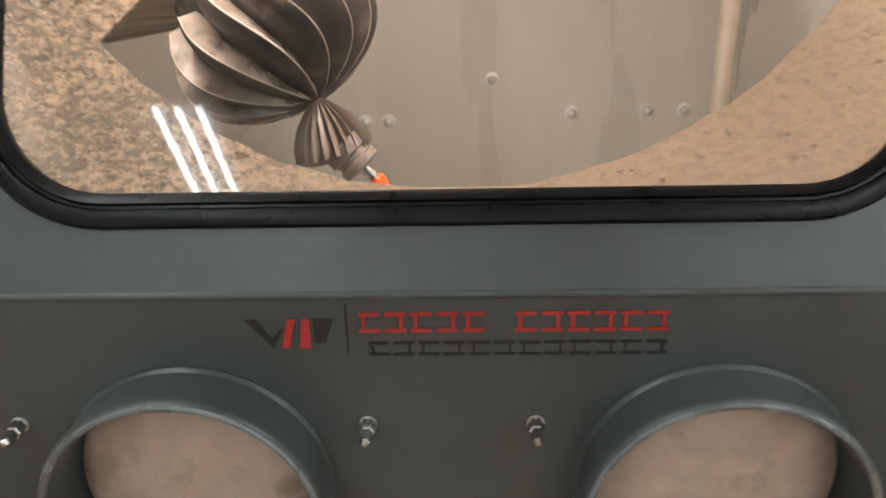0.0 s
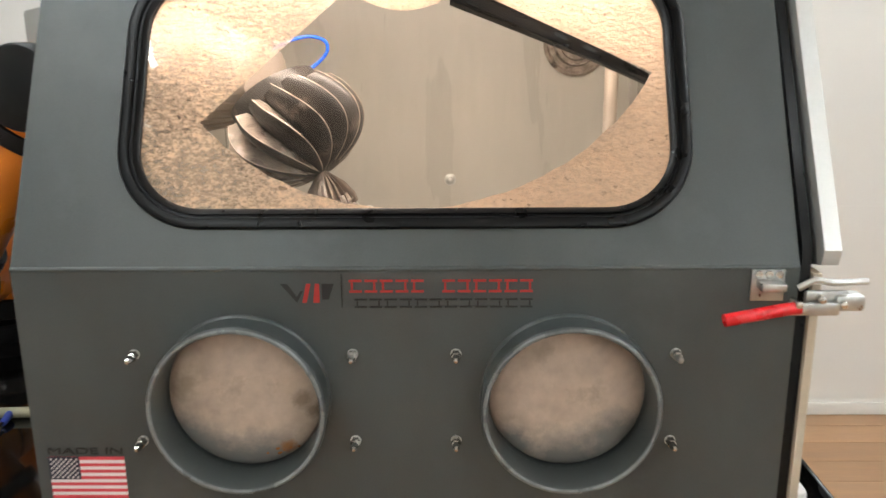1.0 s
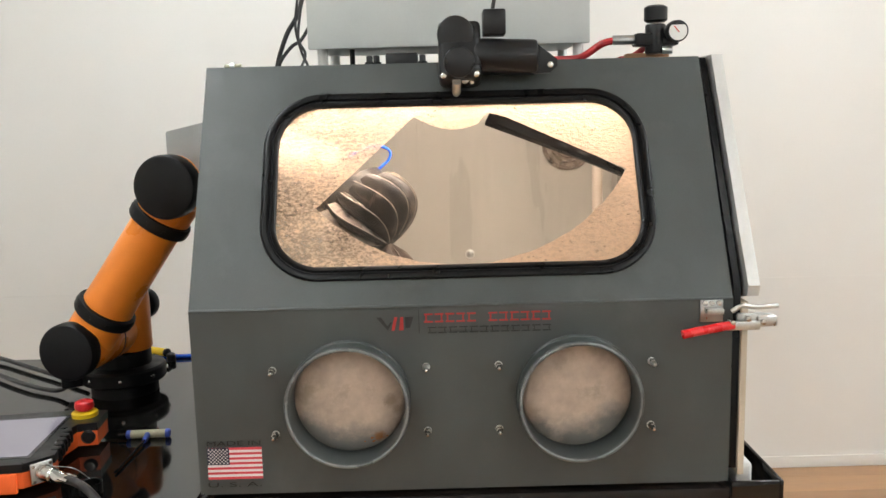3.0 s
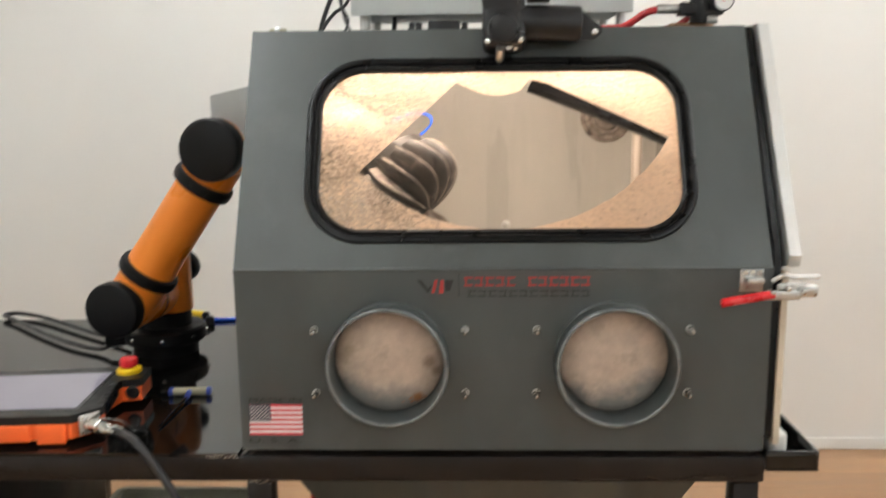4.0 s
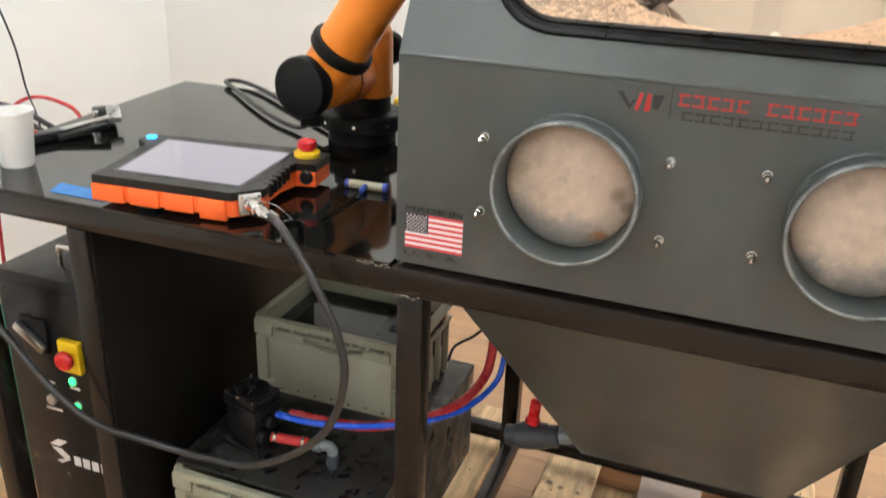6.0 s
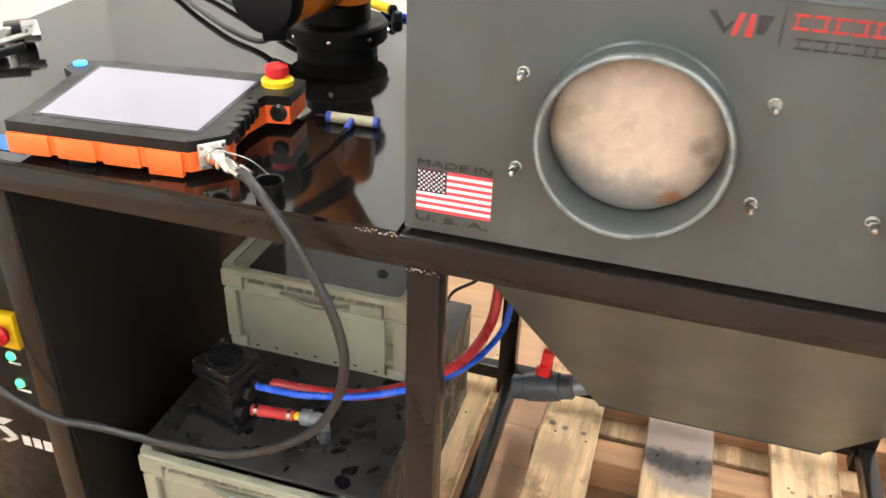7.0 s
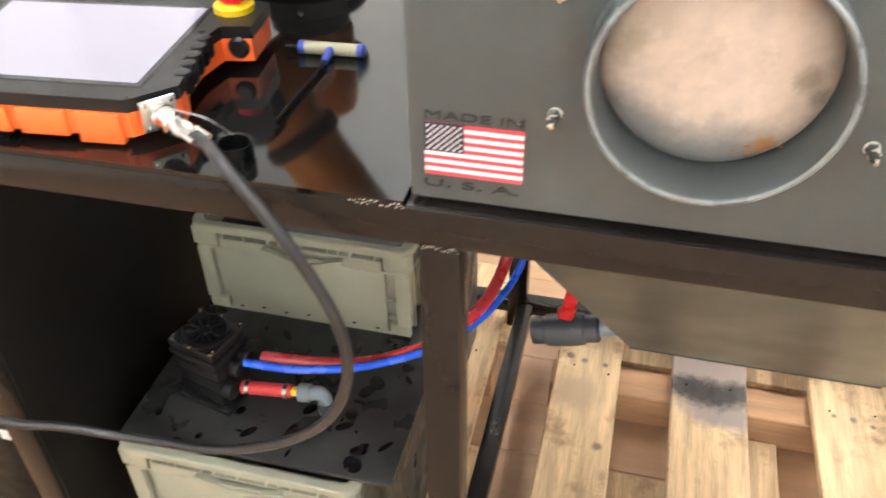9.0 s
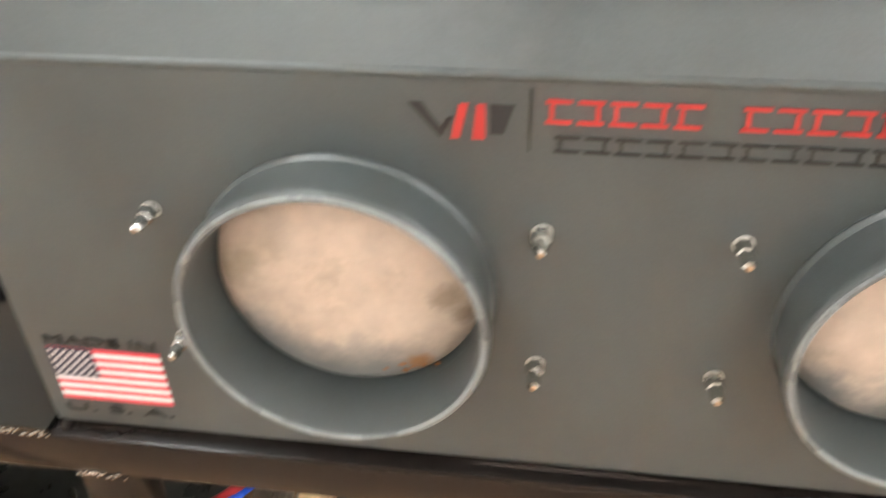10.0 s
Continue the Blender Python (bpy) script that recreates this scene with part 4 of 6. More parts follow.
def side_cowl():
    t = thing("side_cowl", "grey sheet-metal cowl round the robot opening in the cabinet side", "cowl", (-0.52, 0.5, 1.46))
    near = [Vector((X0 - 0.001, y, z)) for y, z in ((0.36, 1.36), (0.36, 1.562), (0.64, 1.562), (0.64, 1.36))]
    far = [Vector((-0.612, y, z)) for y, z in ((0.415, 1.485), (0.415, 1.534), (0.585, 1.534), (0.585, 1.485))]
    for k, name in ((0, "side_sheet"), (1, "top_sheet"), (2, "side_sheet")):
        bm = bmesh.new()
        ring = [near[k], near[k + 1], far[k + 1], far[k]]
        thick = (ring[1] - ring[0]).cross(ring[3] - ring[0]).normalized() * 0.003
        vs, vb = [bm.verts.new(q) for q in ring], [bm.verts.new(q + thick) for q in ring]
        bm.faces.new(vs)
        bm.faces.new(vb[::-1])
        for a in range(4):
            bm.faces.new((vs[a], vs[(a + 1) % 4], vb[(a + 1) % 4], vb[a]))
        part(name, bm, M_GREYPAINT, t, smooth=0)
    for y, z in ((0.30, 1.64), (0.42, 1.60)):
        part("bolt", rod((X0, y, z), (X0 - 0.012, y, z), 0.003, 10), M_ZINC, t)
    return t


side_cowl()


def pleated(profile, p0, p1, pleats, depth, twist, bm=None, per=8):
    """A pleated sleeve: rings of (radius, height) whose folds lean over one another and twist along the axis."""
    own = bmesh.new()
    m = axis_matrix(p0, p1)
    n = pleats * per
    rings = []
    top = profile[-1][1]
    for r, h in profile:
        ring = []
        for i in range(n):
            f = (i % per) / per
            saw = f / 0.7 if f < 0.7 else (1 - f) / 0.3
            rr = r * (1 + depth * (saw - 0.75) * min(1.0, r / 0.03))
            a = 2 * math.pi * i / n + twist * h / top + 0.35 * (saw - 0.4) * 2 * math.pi / pleats
            ring.append(own.verts.new(m @ Vector((rr * math.cos(a), rr * math.sin(a), h))))
        rings.append(ring)
    for a, b in zip(rings, rings[1:]):
        for i in range(n):
            own.faces.new((a[i], a[(i + 1) % n], b[(i + 1) % n], b[i]))
    own.faces.new(rings[0])
    own.faces.new(rings[-1])
    return join(bm, own)


def robot_tool():
    t = thing("blasting_tool", "dark wet pleated rubber boot ending in an orange nozzle", "robot tool", (-0.2, 0.45, 1.3))
    tip = Vector((-0.160, 0.365, 1.297))
    ax = Vector((-0.52, 0.30, 0.79)).normalized()
    m = axis_matrix(tip, tip + ax)
    R, L, N = 0.113, 0.132, 15
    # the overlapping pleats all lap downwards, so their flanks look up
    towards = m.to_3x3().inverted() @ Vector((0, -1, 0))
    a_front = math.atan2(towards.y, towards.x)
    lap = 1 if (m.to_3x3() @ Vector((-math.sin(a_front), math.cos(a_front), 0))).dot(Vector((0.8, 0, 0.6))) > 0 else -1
    rr2 = random.Random(11)

    def radius(h):
        return R * math.sin(math.pi / 2 * min(1, h / 0.075) ** 0.56) if h < 0.075 else R * (1 - 0.22 * ((h - 0.075) / 0.065) ** 2)

    def fold(h, k, f):
        """A point of the pleated skin: from a ridge over a short step to the long bulging face of the next lap."""
        r = radius(h)
        deep = 0.28 * min(1, r / 0.05)
        if f < 0.20:
            s = 1 - deep * (f / 0.20) ** 0.8
        else:
            s = 1 - deep * (1 - (f - 0.20) / 0.80) ** 1.5
        a = a_front + lap * (2 * math.pi * (k + f) / N) - 0.55 * h / L * lap
        return m @ Vector((r * s * math.cos(a), r * s * math.sin(a), h))

    for k in range(N):
        end = L * rr2.uniform(0.90, 1.04)
        heights = [0.0002 + (end - 0.0002) * (i / 27) ** 1.6 for i in range(28)]
        pl = None
        # the flank's paler material paints in lamp light falling from above
        for nm, cuts, mat, lb in (("pleat", [0.20 + 0.80 * j / 7 for j in range(8)], M_PLEAT, ""), ("flank", [0.20 * j / 3 for j in range(4)], M_FLANK, "pale slurried flank, lamp light from above put into its colour")):
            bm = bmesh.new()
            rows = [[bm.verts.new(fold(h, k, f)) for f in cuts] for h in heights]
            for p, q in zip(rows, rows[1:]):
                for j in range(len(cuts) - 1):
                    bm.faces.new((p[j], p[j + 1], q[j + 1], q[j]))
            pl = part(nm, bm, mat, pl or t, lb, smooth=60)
        # thin pale line along the ridge, a painted glint of the strip lamp
        part("worn_edge", hose([fold(h, k, 0) for h in heights[3::3]], 0.0009, 6, 3), M_GLINT, t)
    part("boot_collar", lathe([(0.066, 0.0), (0.074, 0.012), (0.078, 0.03), (0.076, 0.055), (0.05, 0.06)], tip + ax * 0.098, tip + ax, 40), M_PLEAT, t, "black collar holding the boot")
    # gathered end below the neck
    q = Vector((-0.143, 0.360, 1.235))
    prof = [(0.006, -0.003), (0.015, 0.006), (0.029, 0.022), (0.039, 0.042), (0.041, 0.056), (0.030, 0.063)]
    part("gathered_skirt", pleated(prof, tip, q, 22, 0.30, 0.1, per=6), M_GATHER, t, "brown gathered sleeve end", smooth=40)
    n0, n1 = Vector((-0.138, 0.350, 1.254)), Vector((-0.088, 0.345, 1.204))
    d = (n1 - n0).normalized()
    part("clamp_ring", lathe([(0.018, 0), (0.024, 0.002), (0.024, 0.016), (0.020, 0.018), (0.020, 0.024), (0.023, 0.026), (0.023, 0.034), (0.012, 0.037)], n0, n1, 24), M_GATHER, t)
    part("nozzle", rod(n0 + d * 0.033, n0 + d * 0.054, 0.007, 16, r1=0.0055), M_CHROME, t)
    part("tip", lathe([(0.0075, 0), (0.0095, 0.004), (0.008, 0.012), (0.0055, 0.016), (0.004, 0.026), (0, 0.028)], n0 + d * 0.052, n1, 16), M_ORANGE2, t, "orange nozzle tip")
    # wrist and sleeve towards the wall port
    w0 = tip + ax * 0.175
    part("sleeve", pleated([(0.062, 0.0), (0.070, 0.03), (0.085, 0.08), (0.100, 0.13), (0.113, 0.175)], w0, Vector((-0.46, 0.50, 1.46)), 26, 0.06, 0.2, per=4), M_SLEEVE, t,
         "pale slurry-coated sleeve over the robot wrist", smooth=50)
    part("air_line", hose([(-0.29, 0.45, 1.44), (-0.262, 0.43, 1.47), (-0.225, 0.43, 1.497), (-0.183, 0.43, 1.508), (-0.155, 0.43, 1.499), (-0.160, 0.43, 1.475), (-0.21, 0.435, 1.436)],
                          0.0027, 10), M_HOSEB, t, "bright blue air line")
    return settled(t, (-0.160, 0.365, 1.297), (-0.139, 0.315, 1.294), 0.955)


robot_tool()


# ---- on the table ----
def teach_pendant():
    t = thing("teach_pendant", "orange and black robot control pendant with a lit pale screen", "control pendant", (-1.0, 0.15, TOP))
    # own frame: origin at the front left corner of the shell, x along its front
    m = Matrix.Translation((-1.068, -0.002, TOP)) @ pose(0, 0, 0, 0, 0, 5.0) @ Matrix.Diagonal((0.912, 1, 1, 1))
    W = 0.330
    shell = [(0.0, 0.0), (W - 0.022, 0.0), (W + 0.026, 0.040), (W + 0.024, 0.062), (W + 0.004, 0.10), (W + 0.002, 0.15), (W + 0.014, 0.198), (W + 0.056, 0.203), (W + 0.054, 0.280), (W - 0.012, 0.292), (0.02, 0.278), (-0.055, 0.262), (-0.058, 0.225), (-0.022, 0.2), (0.0, 0.05)]

    def grown(k):
        cx, cy = W / 2, 0.14
        return [(cx + (x - cx) * k, cy + (y - cy) * k) for x, y in shell]

    part("bumper", plate(grown(0.988), [], m @ Matrix.Translation((0, 0, 0.042)), 0.030), M_ORANGE2, t, "orange rubber bumper round the shell")
    for x0, x1 in ((0.000, 0.072), (0.085, 0.150), (0.163, 0.226), (0.239, 0.296)):
        part("bumper_pad", turned(box(x0, x1, -0.004, 0.006, 0.010 if x1 < 0.29 else 0.004, 0.0415, 0.002), m), M_ORANGE2, t)
    bz = part("bezel", plate(grown(0.995), [], m @ Matrix.Translation((0, 0, 0.058)), 0.0158), M_PLASTIC, t, "black moulded front bezel")
    part("screen_glass", plate([(0.026, 0.030), (W - 0.018, 0.030), (W - 0.018, 0.255), (0.0, 0.248)], [], m @ Matrix.Translation((0, 0, 0.0588)), 0.0006), M_SHEEN, bz)
    part("screen", plate([(0.034, 0.038), (W - 0.026, 0.038), (W - 0.026, 0.247), (0.008, 0.240)], [], m @ Matrix.Translation((0, 0, 0.0594)), 0.0004), M_SCREEN, t, "pale lit screen")
    # grip ridges on the outer side
    for k in range(5):
        c = m @ Vector((W + 0.016 - 0.003 * k, 0.072 + 0.023 * k, 0.034))
        part("grip_ridge", lathe([(0.0, 0.0), (0.009, 0.0), (0.0105, 0.004), (0.0105, 0.020), (0.009, 0.025), (0.0, 0.026)], c, c + Vector((0, 0, 1)), 16), M_PLASTIC, t)
    c = m @ Vector((W + 0.012, 0.252, 0.058))
    e = part("emergency_stop", lathe([(0.026, 0), (0.026, 0.008), (0.022, 0.011), (0.014, 0.012)], c, c + Vector((0, 0, 1)), 32), M_YELLOW, t, "yellow collar of the stop button")
    part("button", lathe([(0.013, 0.011), (0.013, 0.014), (0.0185, 0.016), (0.0195, 0.022), (0.018, 0.030), (0.012, 0.033), (0, 0.034)], c, c + Vector((0, 0, 1)), 32), M_RED, e, "red mushroom button")
    k = m @ Vector((W + 0.034, 0.204, 0.030))
    part("key_cap", lathe([(0.014, 0), (0.014, 0.006), (0.010, 0.010), (0, 0.011)], k, k + Vector((0.1, -1.0, 0.1)), 24), M_PLASTIC, t)
    part("power_button", lathe([(0.011, 0), (0.011, 0.003), (0, 0.0035)], m @ Vector((-0.038, 0.246, 0.058)), m @ Vector((-0.038, 0.246, 1)), 20), M_BLUELED, t, "glowing blue power button")
    part("foot", turned(box(0.05, 0.09, -0.012, 0.01, 0.0, 0.012, 0.002), m @ Matrix.Translation((0.05, 0.01, 0))), M_RUBBER, t)
    part("foot", turned(box(0.2, 0.24, 0.2, 0.23, 0.0, 0.012, 0.002), m), M_RUBBER, t)
    # connector and cable
    p0 = m @ Vector((W + 0.008, 0.016, 0.036))
    p1 = p0 + Vector((0.069, -0.044, 0.001))
    d = (p1 - p0).normalized()
    part("socket_plate", turned(box(-0.020, 0.020, -0.002, 0.002, -0.019, 0.019, 0.0015), Matrix.Translation(p0) @ pose(0, 0, 0, 0, 0, 48)), M_ZINC, t)
    plug = part("plug", lathe([(0.010, 0), (0.0145, 0.001), (0.0145, 0.012), (0.0125, 0.014), (0.0140, 0.016), (0.0140, 0.034), (0.0110, 0.036), (0.0115, 0.040), (0.0112, 0.058), (0.009, 0.062), (0.008, 0.074)], p0, p1, 28),
                M_CHROME, t, "bright knurled cable plug")
    for s in (-1, 1):
        q = p0 + d * 0.072 + Vector((0.6, 0.8, 0)).normalized() * 0.009 * s + Vector((0, 0, 0.004))
        part("clamp_screw", rod(q - d * 0.01, q + d * 0.018, 0.003, 8), M_CHROME, plug)
    q = Vector((-0.670, 0.026, TOP))
    part("dust_cap", lathe([(0.0, 0.003), (0.017, 0.003), (0.0175, 0.020), (0.020, 0.021), (0.020, 0.0), (0.0, 0.0)], q, q + Vector((0, 0, 1)), 24), M_RUBBER, t, "open black dust cap of the plug")
    for a, b in ((-0.015, -0.014), (-0.015, 0.014), (0.015, -0.014), (0.015, 0.014)):
        c = Matrix.Translation(p0) @ pose(0, 0, 0, 0, 0, 48) @ Vector((a, -0.002, b))
        part("socket_screw", lathe([(0.0028, 0), (0.0028, 0.002), (0, 0.0024)], c, c + Vector((0.74, -0.67, 0)), 10), M_CHROME, t)
    part("cap_strap", hose([p0 + d * 0.03 + Vector((0, 0, 0.017)), p0 + d * 0.065 + Vector((0.012, 0.016, 0.012)), q + Vector((-0.006, 0.012, 0.022))], 0.0007, 6), M_ZINC, t)
    part("cable", hose([p0 + d * 0.075, p0 + d * 0.10, (-0.642, -0.045, 0.934), (-0.606, -0.050, 0.888), (-0.575, -0.050, 0.833), (-0.546, -0.050, 0.766), (-0.535, -0.050, 0.700), (-0.551, -0.045, 0.622), (-0.596, -0.030, 0.540),
                        (-0.675, -0.010, 0.460), (-0.780, 0.010, 0.392), (-0.878, 0.012, 0.378), (-0.955, 0.005, 0.382), (-1.030, -0.010, 0.398), (-1.095, -0.045, 0.435), (-1.190, -0.055, 0.500), (-1.306, -0.050, 0.610), (-1.40, -0.045, 0.67), (-1.49, -0.04, 0.64), (-1.56, 0.05, 0.54), (-1.575, 0.16, 0.42), (-1.545, 0.24, 0.36)], 0.0073, 14, 10),
         M_CABLE, t, "thick black cable looping down from the pendant")
    return t


teach_pendant()


def hex_key():
    t = thing("hex_key", "hex key with a tan and blue crossbar grip", "hex key", (-0.656, 0.28, TOP))
    z = TOP + 0.0095
    a, b = Vector((-0.698, 0.288, z)), Vector((-0.614, 0.292, z))
    part("grip", rod(a, b, 0.0086, 20, bevel=0.004), M_HEXGRIP, t)
    part("grip_end", rod(a - Vector((0.003, 0, 0)), a + Vector((0.008, 0, 0)), 0.0092, 20, bevel=0.003), M_BLUEGRIP, t)
    part("grip_end", rod(b - Vector((0.008, 0, 0)), b + Vector((0.003, 0, 0)), 0.0092, 20, bevel=0.003), M_BLUEGRIP, t)
    part("grip_neck", lathe([(0.0065, 0), (0.006, 0.02), (0.0045, 0.028)], (-0.656, 0.284, z), (-0.652, 0.235, z - 0.006), 16), M_BLUEGRIP, t)
    part("short_shank", rod((-0.719, 0.287, z), (-0.699, 0.288, z), 0.0025, 6), M_FRAME, t)
    part("long_shank", rod((-0.654, 0.258, z - 0.002), (-0.657, 0.106, TOP + 0.004), 0.0026, 6), M_FRAME, t)
    return t


hex_key()


def small_things():
    # cup stack
    t = thing("paper_cup", "white plain paper cup standing on the black table", "cup", (-1.365, 0.114, TOP))
    part("wall", lathe([(0.031, 0.0), (0.032, 0.003), (0.043, 0.108), (0.0455, 0.110), (0.0455, 0.114), (0.0425, 0.114), (0.0415, 0.110), (0.030, 0.006), (0.0, 0.006)], (-1.365, 0.114, TOP), (-1.365, 0.114, 2), 36), M_WHITE, t)
    # tape strip
    t = thing("tape_strip", "strip of blue masking tape stuck to the table", "tape", (-1.16, 0.02, TOP))
    part("strip", plate([(-1.188, 0.014), (-1.06, 0.014), (-1.065, 0.055), (-1.205, 0.062)], [], Matrix.Translation((0, 0, TOP + 0.0012)), 0.0008), M_BLUETAPE, t)
    # black gripper tool
    t = thing("gripper_tool", "black and silver hand gripper lying on the table", "gripper", (-1.47, 0.35, TOP))
    z = TOP
    part("handle", turned(box(-0.085, 0.085, -0.014, 0.014, 0.002, 0.026, 0.005), Matrix.Translation((-1.50, 0.26, z)) @ pose(0, 0, 0, 0, 0, 62)), M_PLASTIC, t)
    part("lever", turned(box(-0.07, 0.06, -0.008, 0.008, 0.0, 0.018, 0.004), Matrix.Translation((-1.44, 0.28, z + 0.012)) @ pose(0, 0, 0, 0, -8, 48)), M_PLASTIC, t)
    part("blade", turned(box(-0.08, 0.06, -0.012, 0.012, 0.0, 0.006, 0.001), Matrix.Translation((-1.455, 0.33, z + 0.03)) @ pose(0, 0, 0, 0, -6, 55)), M_ZINC, t)
    part("jaw", turned(box(-0.03, 0.03, -0.024, 0.024, 0.0, 0.045, 0.008), Matrix.Translation((-1.475, 0.425, z + 0.004)) @ pose(0, 0, 0, 0, 0, 35)), M_PLASTIC, t)
    part("jaw_plate", turned(box(-0.018, 0.018, -0.03, 0.03, 0.0, 0.02, 0.004), Matrix.Translation((-1.43, 0.40, z + 0.03)) @ pose(0, 0, 0, 20, 0, 35)), M_ZINC, t)
    part("pivot", rod((-1.468, 0.375, z + 0.01), (-1.468, 0.375, z + 0.05), 0.008, 14), M_CHROME, t)
    settled(t, (-1.54, 0.185, TOP), (-1.445, 0.225, TOP), 0.87, 10)
    # yellow hand tool behind the robot base
    t = thing("hand_tool", "yellow and black hand tool lying behind the robot base", "hand tool", (-0.83, 0.87, TOP))
    part("grip", rod((-0.905, 0.905, TOP + 0.024), (-0.838, 0.865, TOP + 0.024), 0.012, 18, bevel=0.004), M_YELLOW, t)
    part("clamp", rod((-0.925, 0.940, TOP + 0.011), (-0.850, 0.895, TOP + 0.011), 0.009, 16, bevel=0.003), M_YELLOW, t)
    part("end_cap", rod((-0.841, 0.867, TOP + 0.024), (-0.832, 0.861, TOP + 0.024), 0.0135, 18, bevel=0.003), M_PLASTIC, t)
    part("knob", lathe([(0.013, 0), (0.014, 0.006), (0.013, 0.022), (0.009, 0.025)], (-0.822, 0.856, TOP), (-0.822, 0.856, 2), 18), M_PLASTIC, t)
    settled(t, (-0.84, 0.865, TOP), (-0.808, 0.888, TOP), 0.92)
    # robot supply cables
    t = thing("robot_cable", "black robot supply cable curving over the table's back edge", "cable", (-1.2, 0.75, TOP))
    z = TOP + 0.012
    part("cable", hose([(-0.905, 0.583, TOP + 0.040), (-0.95, 0.590, TOP + 0.026), (-0.99, 0.598, z), (-1.085, 0.652, z), (-1.225, 0.765, z), (-1.352, 0.880, z), (-1.408, 0.925, z), (-1.418, 0.950, z), (-1.395, 0.962, z),
                        (-1.345, 0.945, z), (-1.262, 0.895, z), (-1.148, 0.808, z), (-1.03, 0.72, z), (-0.94, 0.67, z + 0.01)], 0.0062, 12), M_CABLE, t)
    part("cable_gland", rod((-0.955, 0.592, TOP + 0.030), (-0.895, 0.585, TOP + 0.044), 0.014, 16, bevel=0.002), M_ZINC, t)
    t = thing("blue_air_line", "thin blue air line lying along the table's back edge", "hose", (-0.7, 0.96, TOP))
    part("line", hose([(-0.84, 0.915, TOP + 0.006), (-0.77, 0.905, TOP + 0.006), (-0.70, 0.91, TOP + 0.006), (-0.60, 0.90, TOP + 0.006), (-0.50, 0.91, TOP + 0.006)], 0.006, 10), M_HOSEB, t)
    # red air hose and thin wire behind the table's end
    t = thing("air_hose", "thin red air hose arching up behind the table end", "hose", (-1.75, 0.3, 0.9))
    part("hose", hose([(-2.23, 0.75, FLOOR + 0.01), (-2.192, 0.75, 0.427), (-2.130, 0.75, 0.716), (-2.044, 0.75, 0.806), (-1.955, 0.75, 0.842), (-1.862, 0.75, 0.836), (-1.801, 0.75, 0.805), (-1.763, 0.74, 0.709), (-1.713, 0.70, 0.465), (-1.688, 0.62, FLOOR + 0.01)], 0.006, 10), M_HOSER, t)
    part("wire", hose([(-2.12, 0.62, 1.6), (-2.0, 0.61, 1.4), (-1.89, 0.6, 1.15), (-1.845, 0.6, 1.024), (-1.828, 0.6, 0.912), (-1.798, 0.6, 0.801), (-1.769, 0.6, 0.519)], 0.003, 8), M_CABLE, t)


small_things()


def supply_lines():
    t = thing("supply_lines", "red and black supply lines sagging behind the table end", "cable", (-1.55, 0.45, 0.75))
    part("red_line", hose([(-1.98, 0.52, 0.817), (-1.752, 0.48, 0.848), (-1.579, 0.45, 0.812), (-1.511, 0.45, 0.767), (-1.46, 0.45, 0.746), (-1.395, 0.46, 0.710), (-1.34, 0.48, 0.66), (-1.322, 0.5, 0.63)], 0.0055, 10), M_HOSER, t)
    part("black_line", hose([(-1.98, 0.56, 0.874), (-1.751, 0.50, 0.881), (-1.578, 0.47, 0.840), (-1.51, 0.47, 0.795), (-1.45, 0.47, 0.765), (-1.386, 0.48, 0.719), (-1.321, 0.5, 0.675), (-1.293, 0.52, 0.63)], 0.0075, 10), M_CABLE, t)


supply_lines()


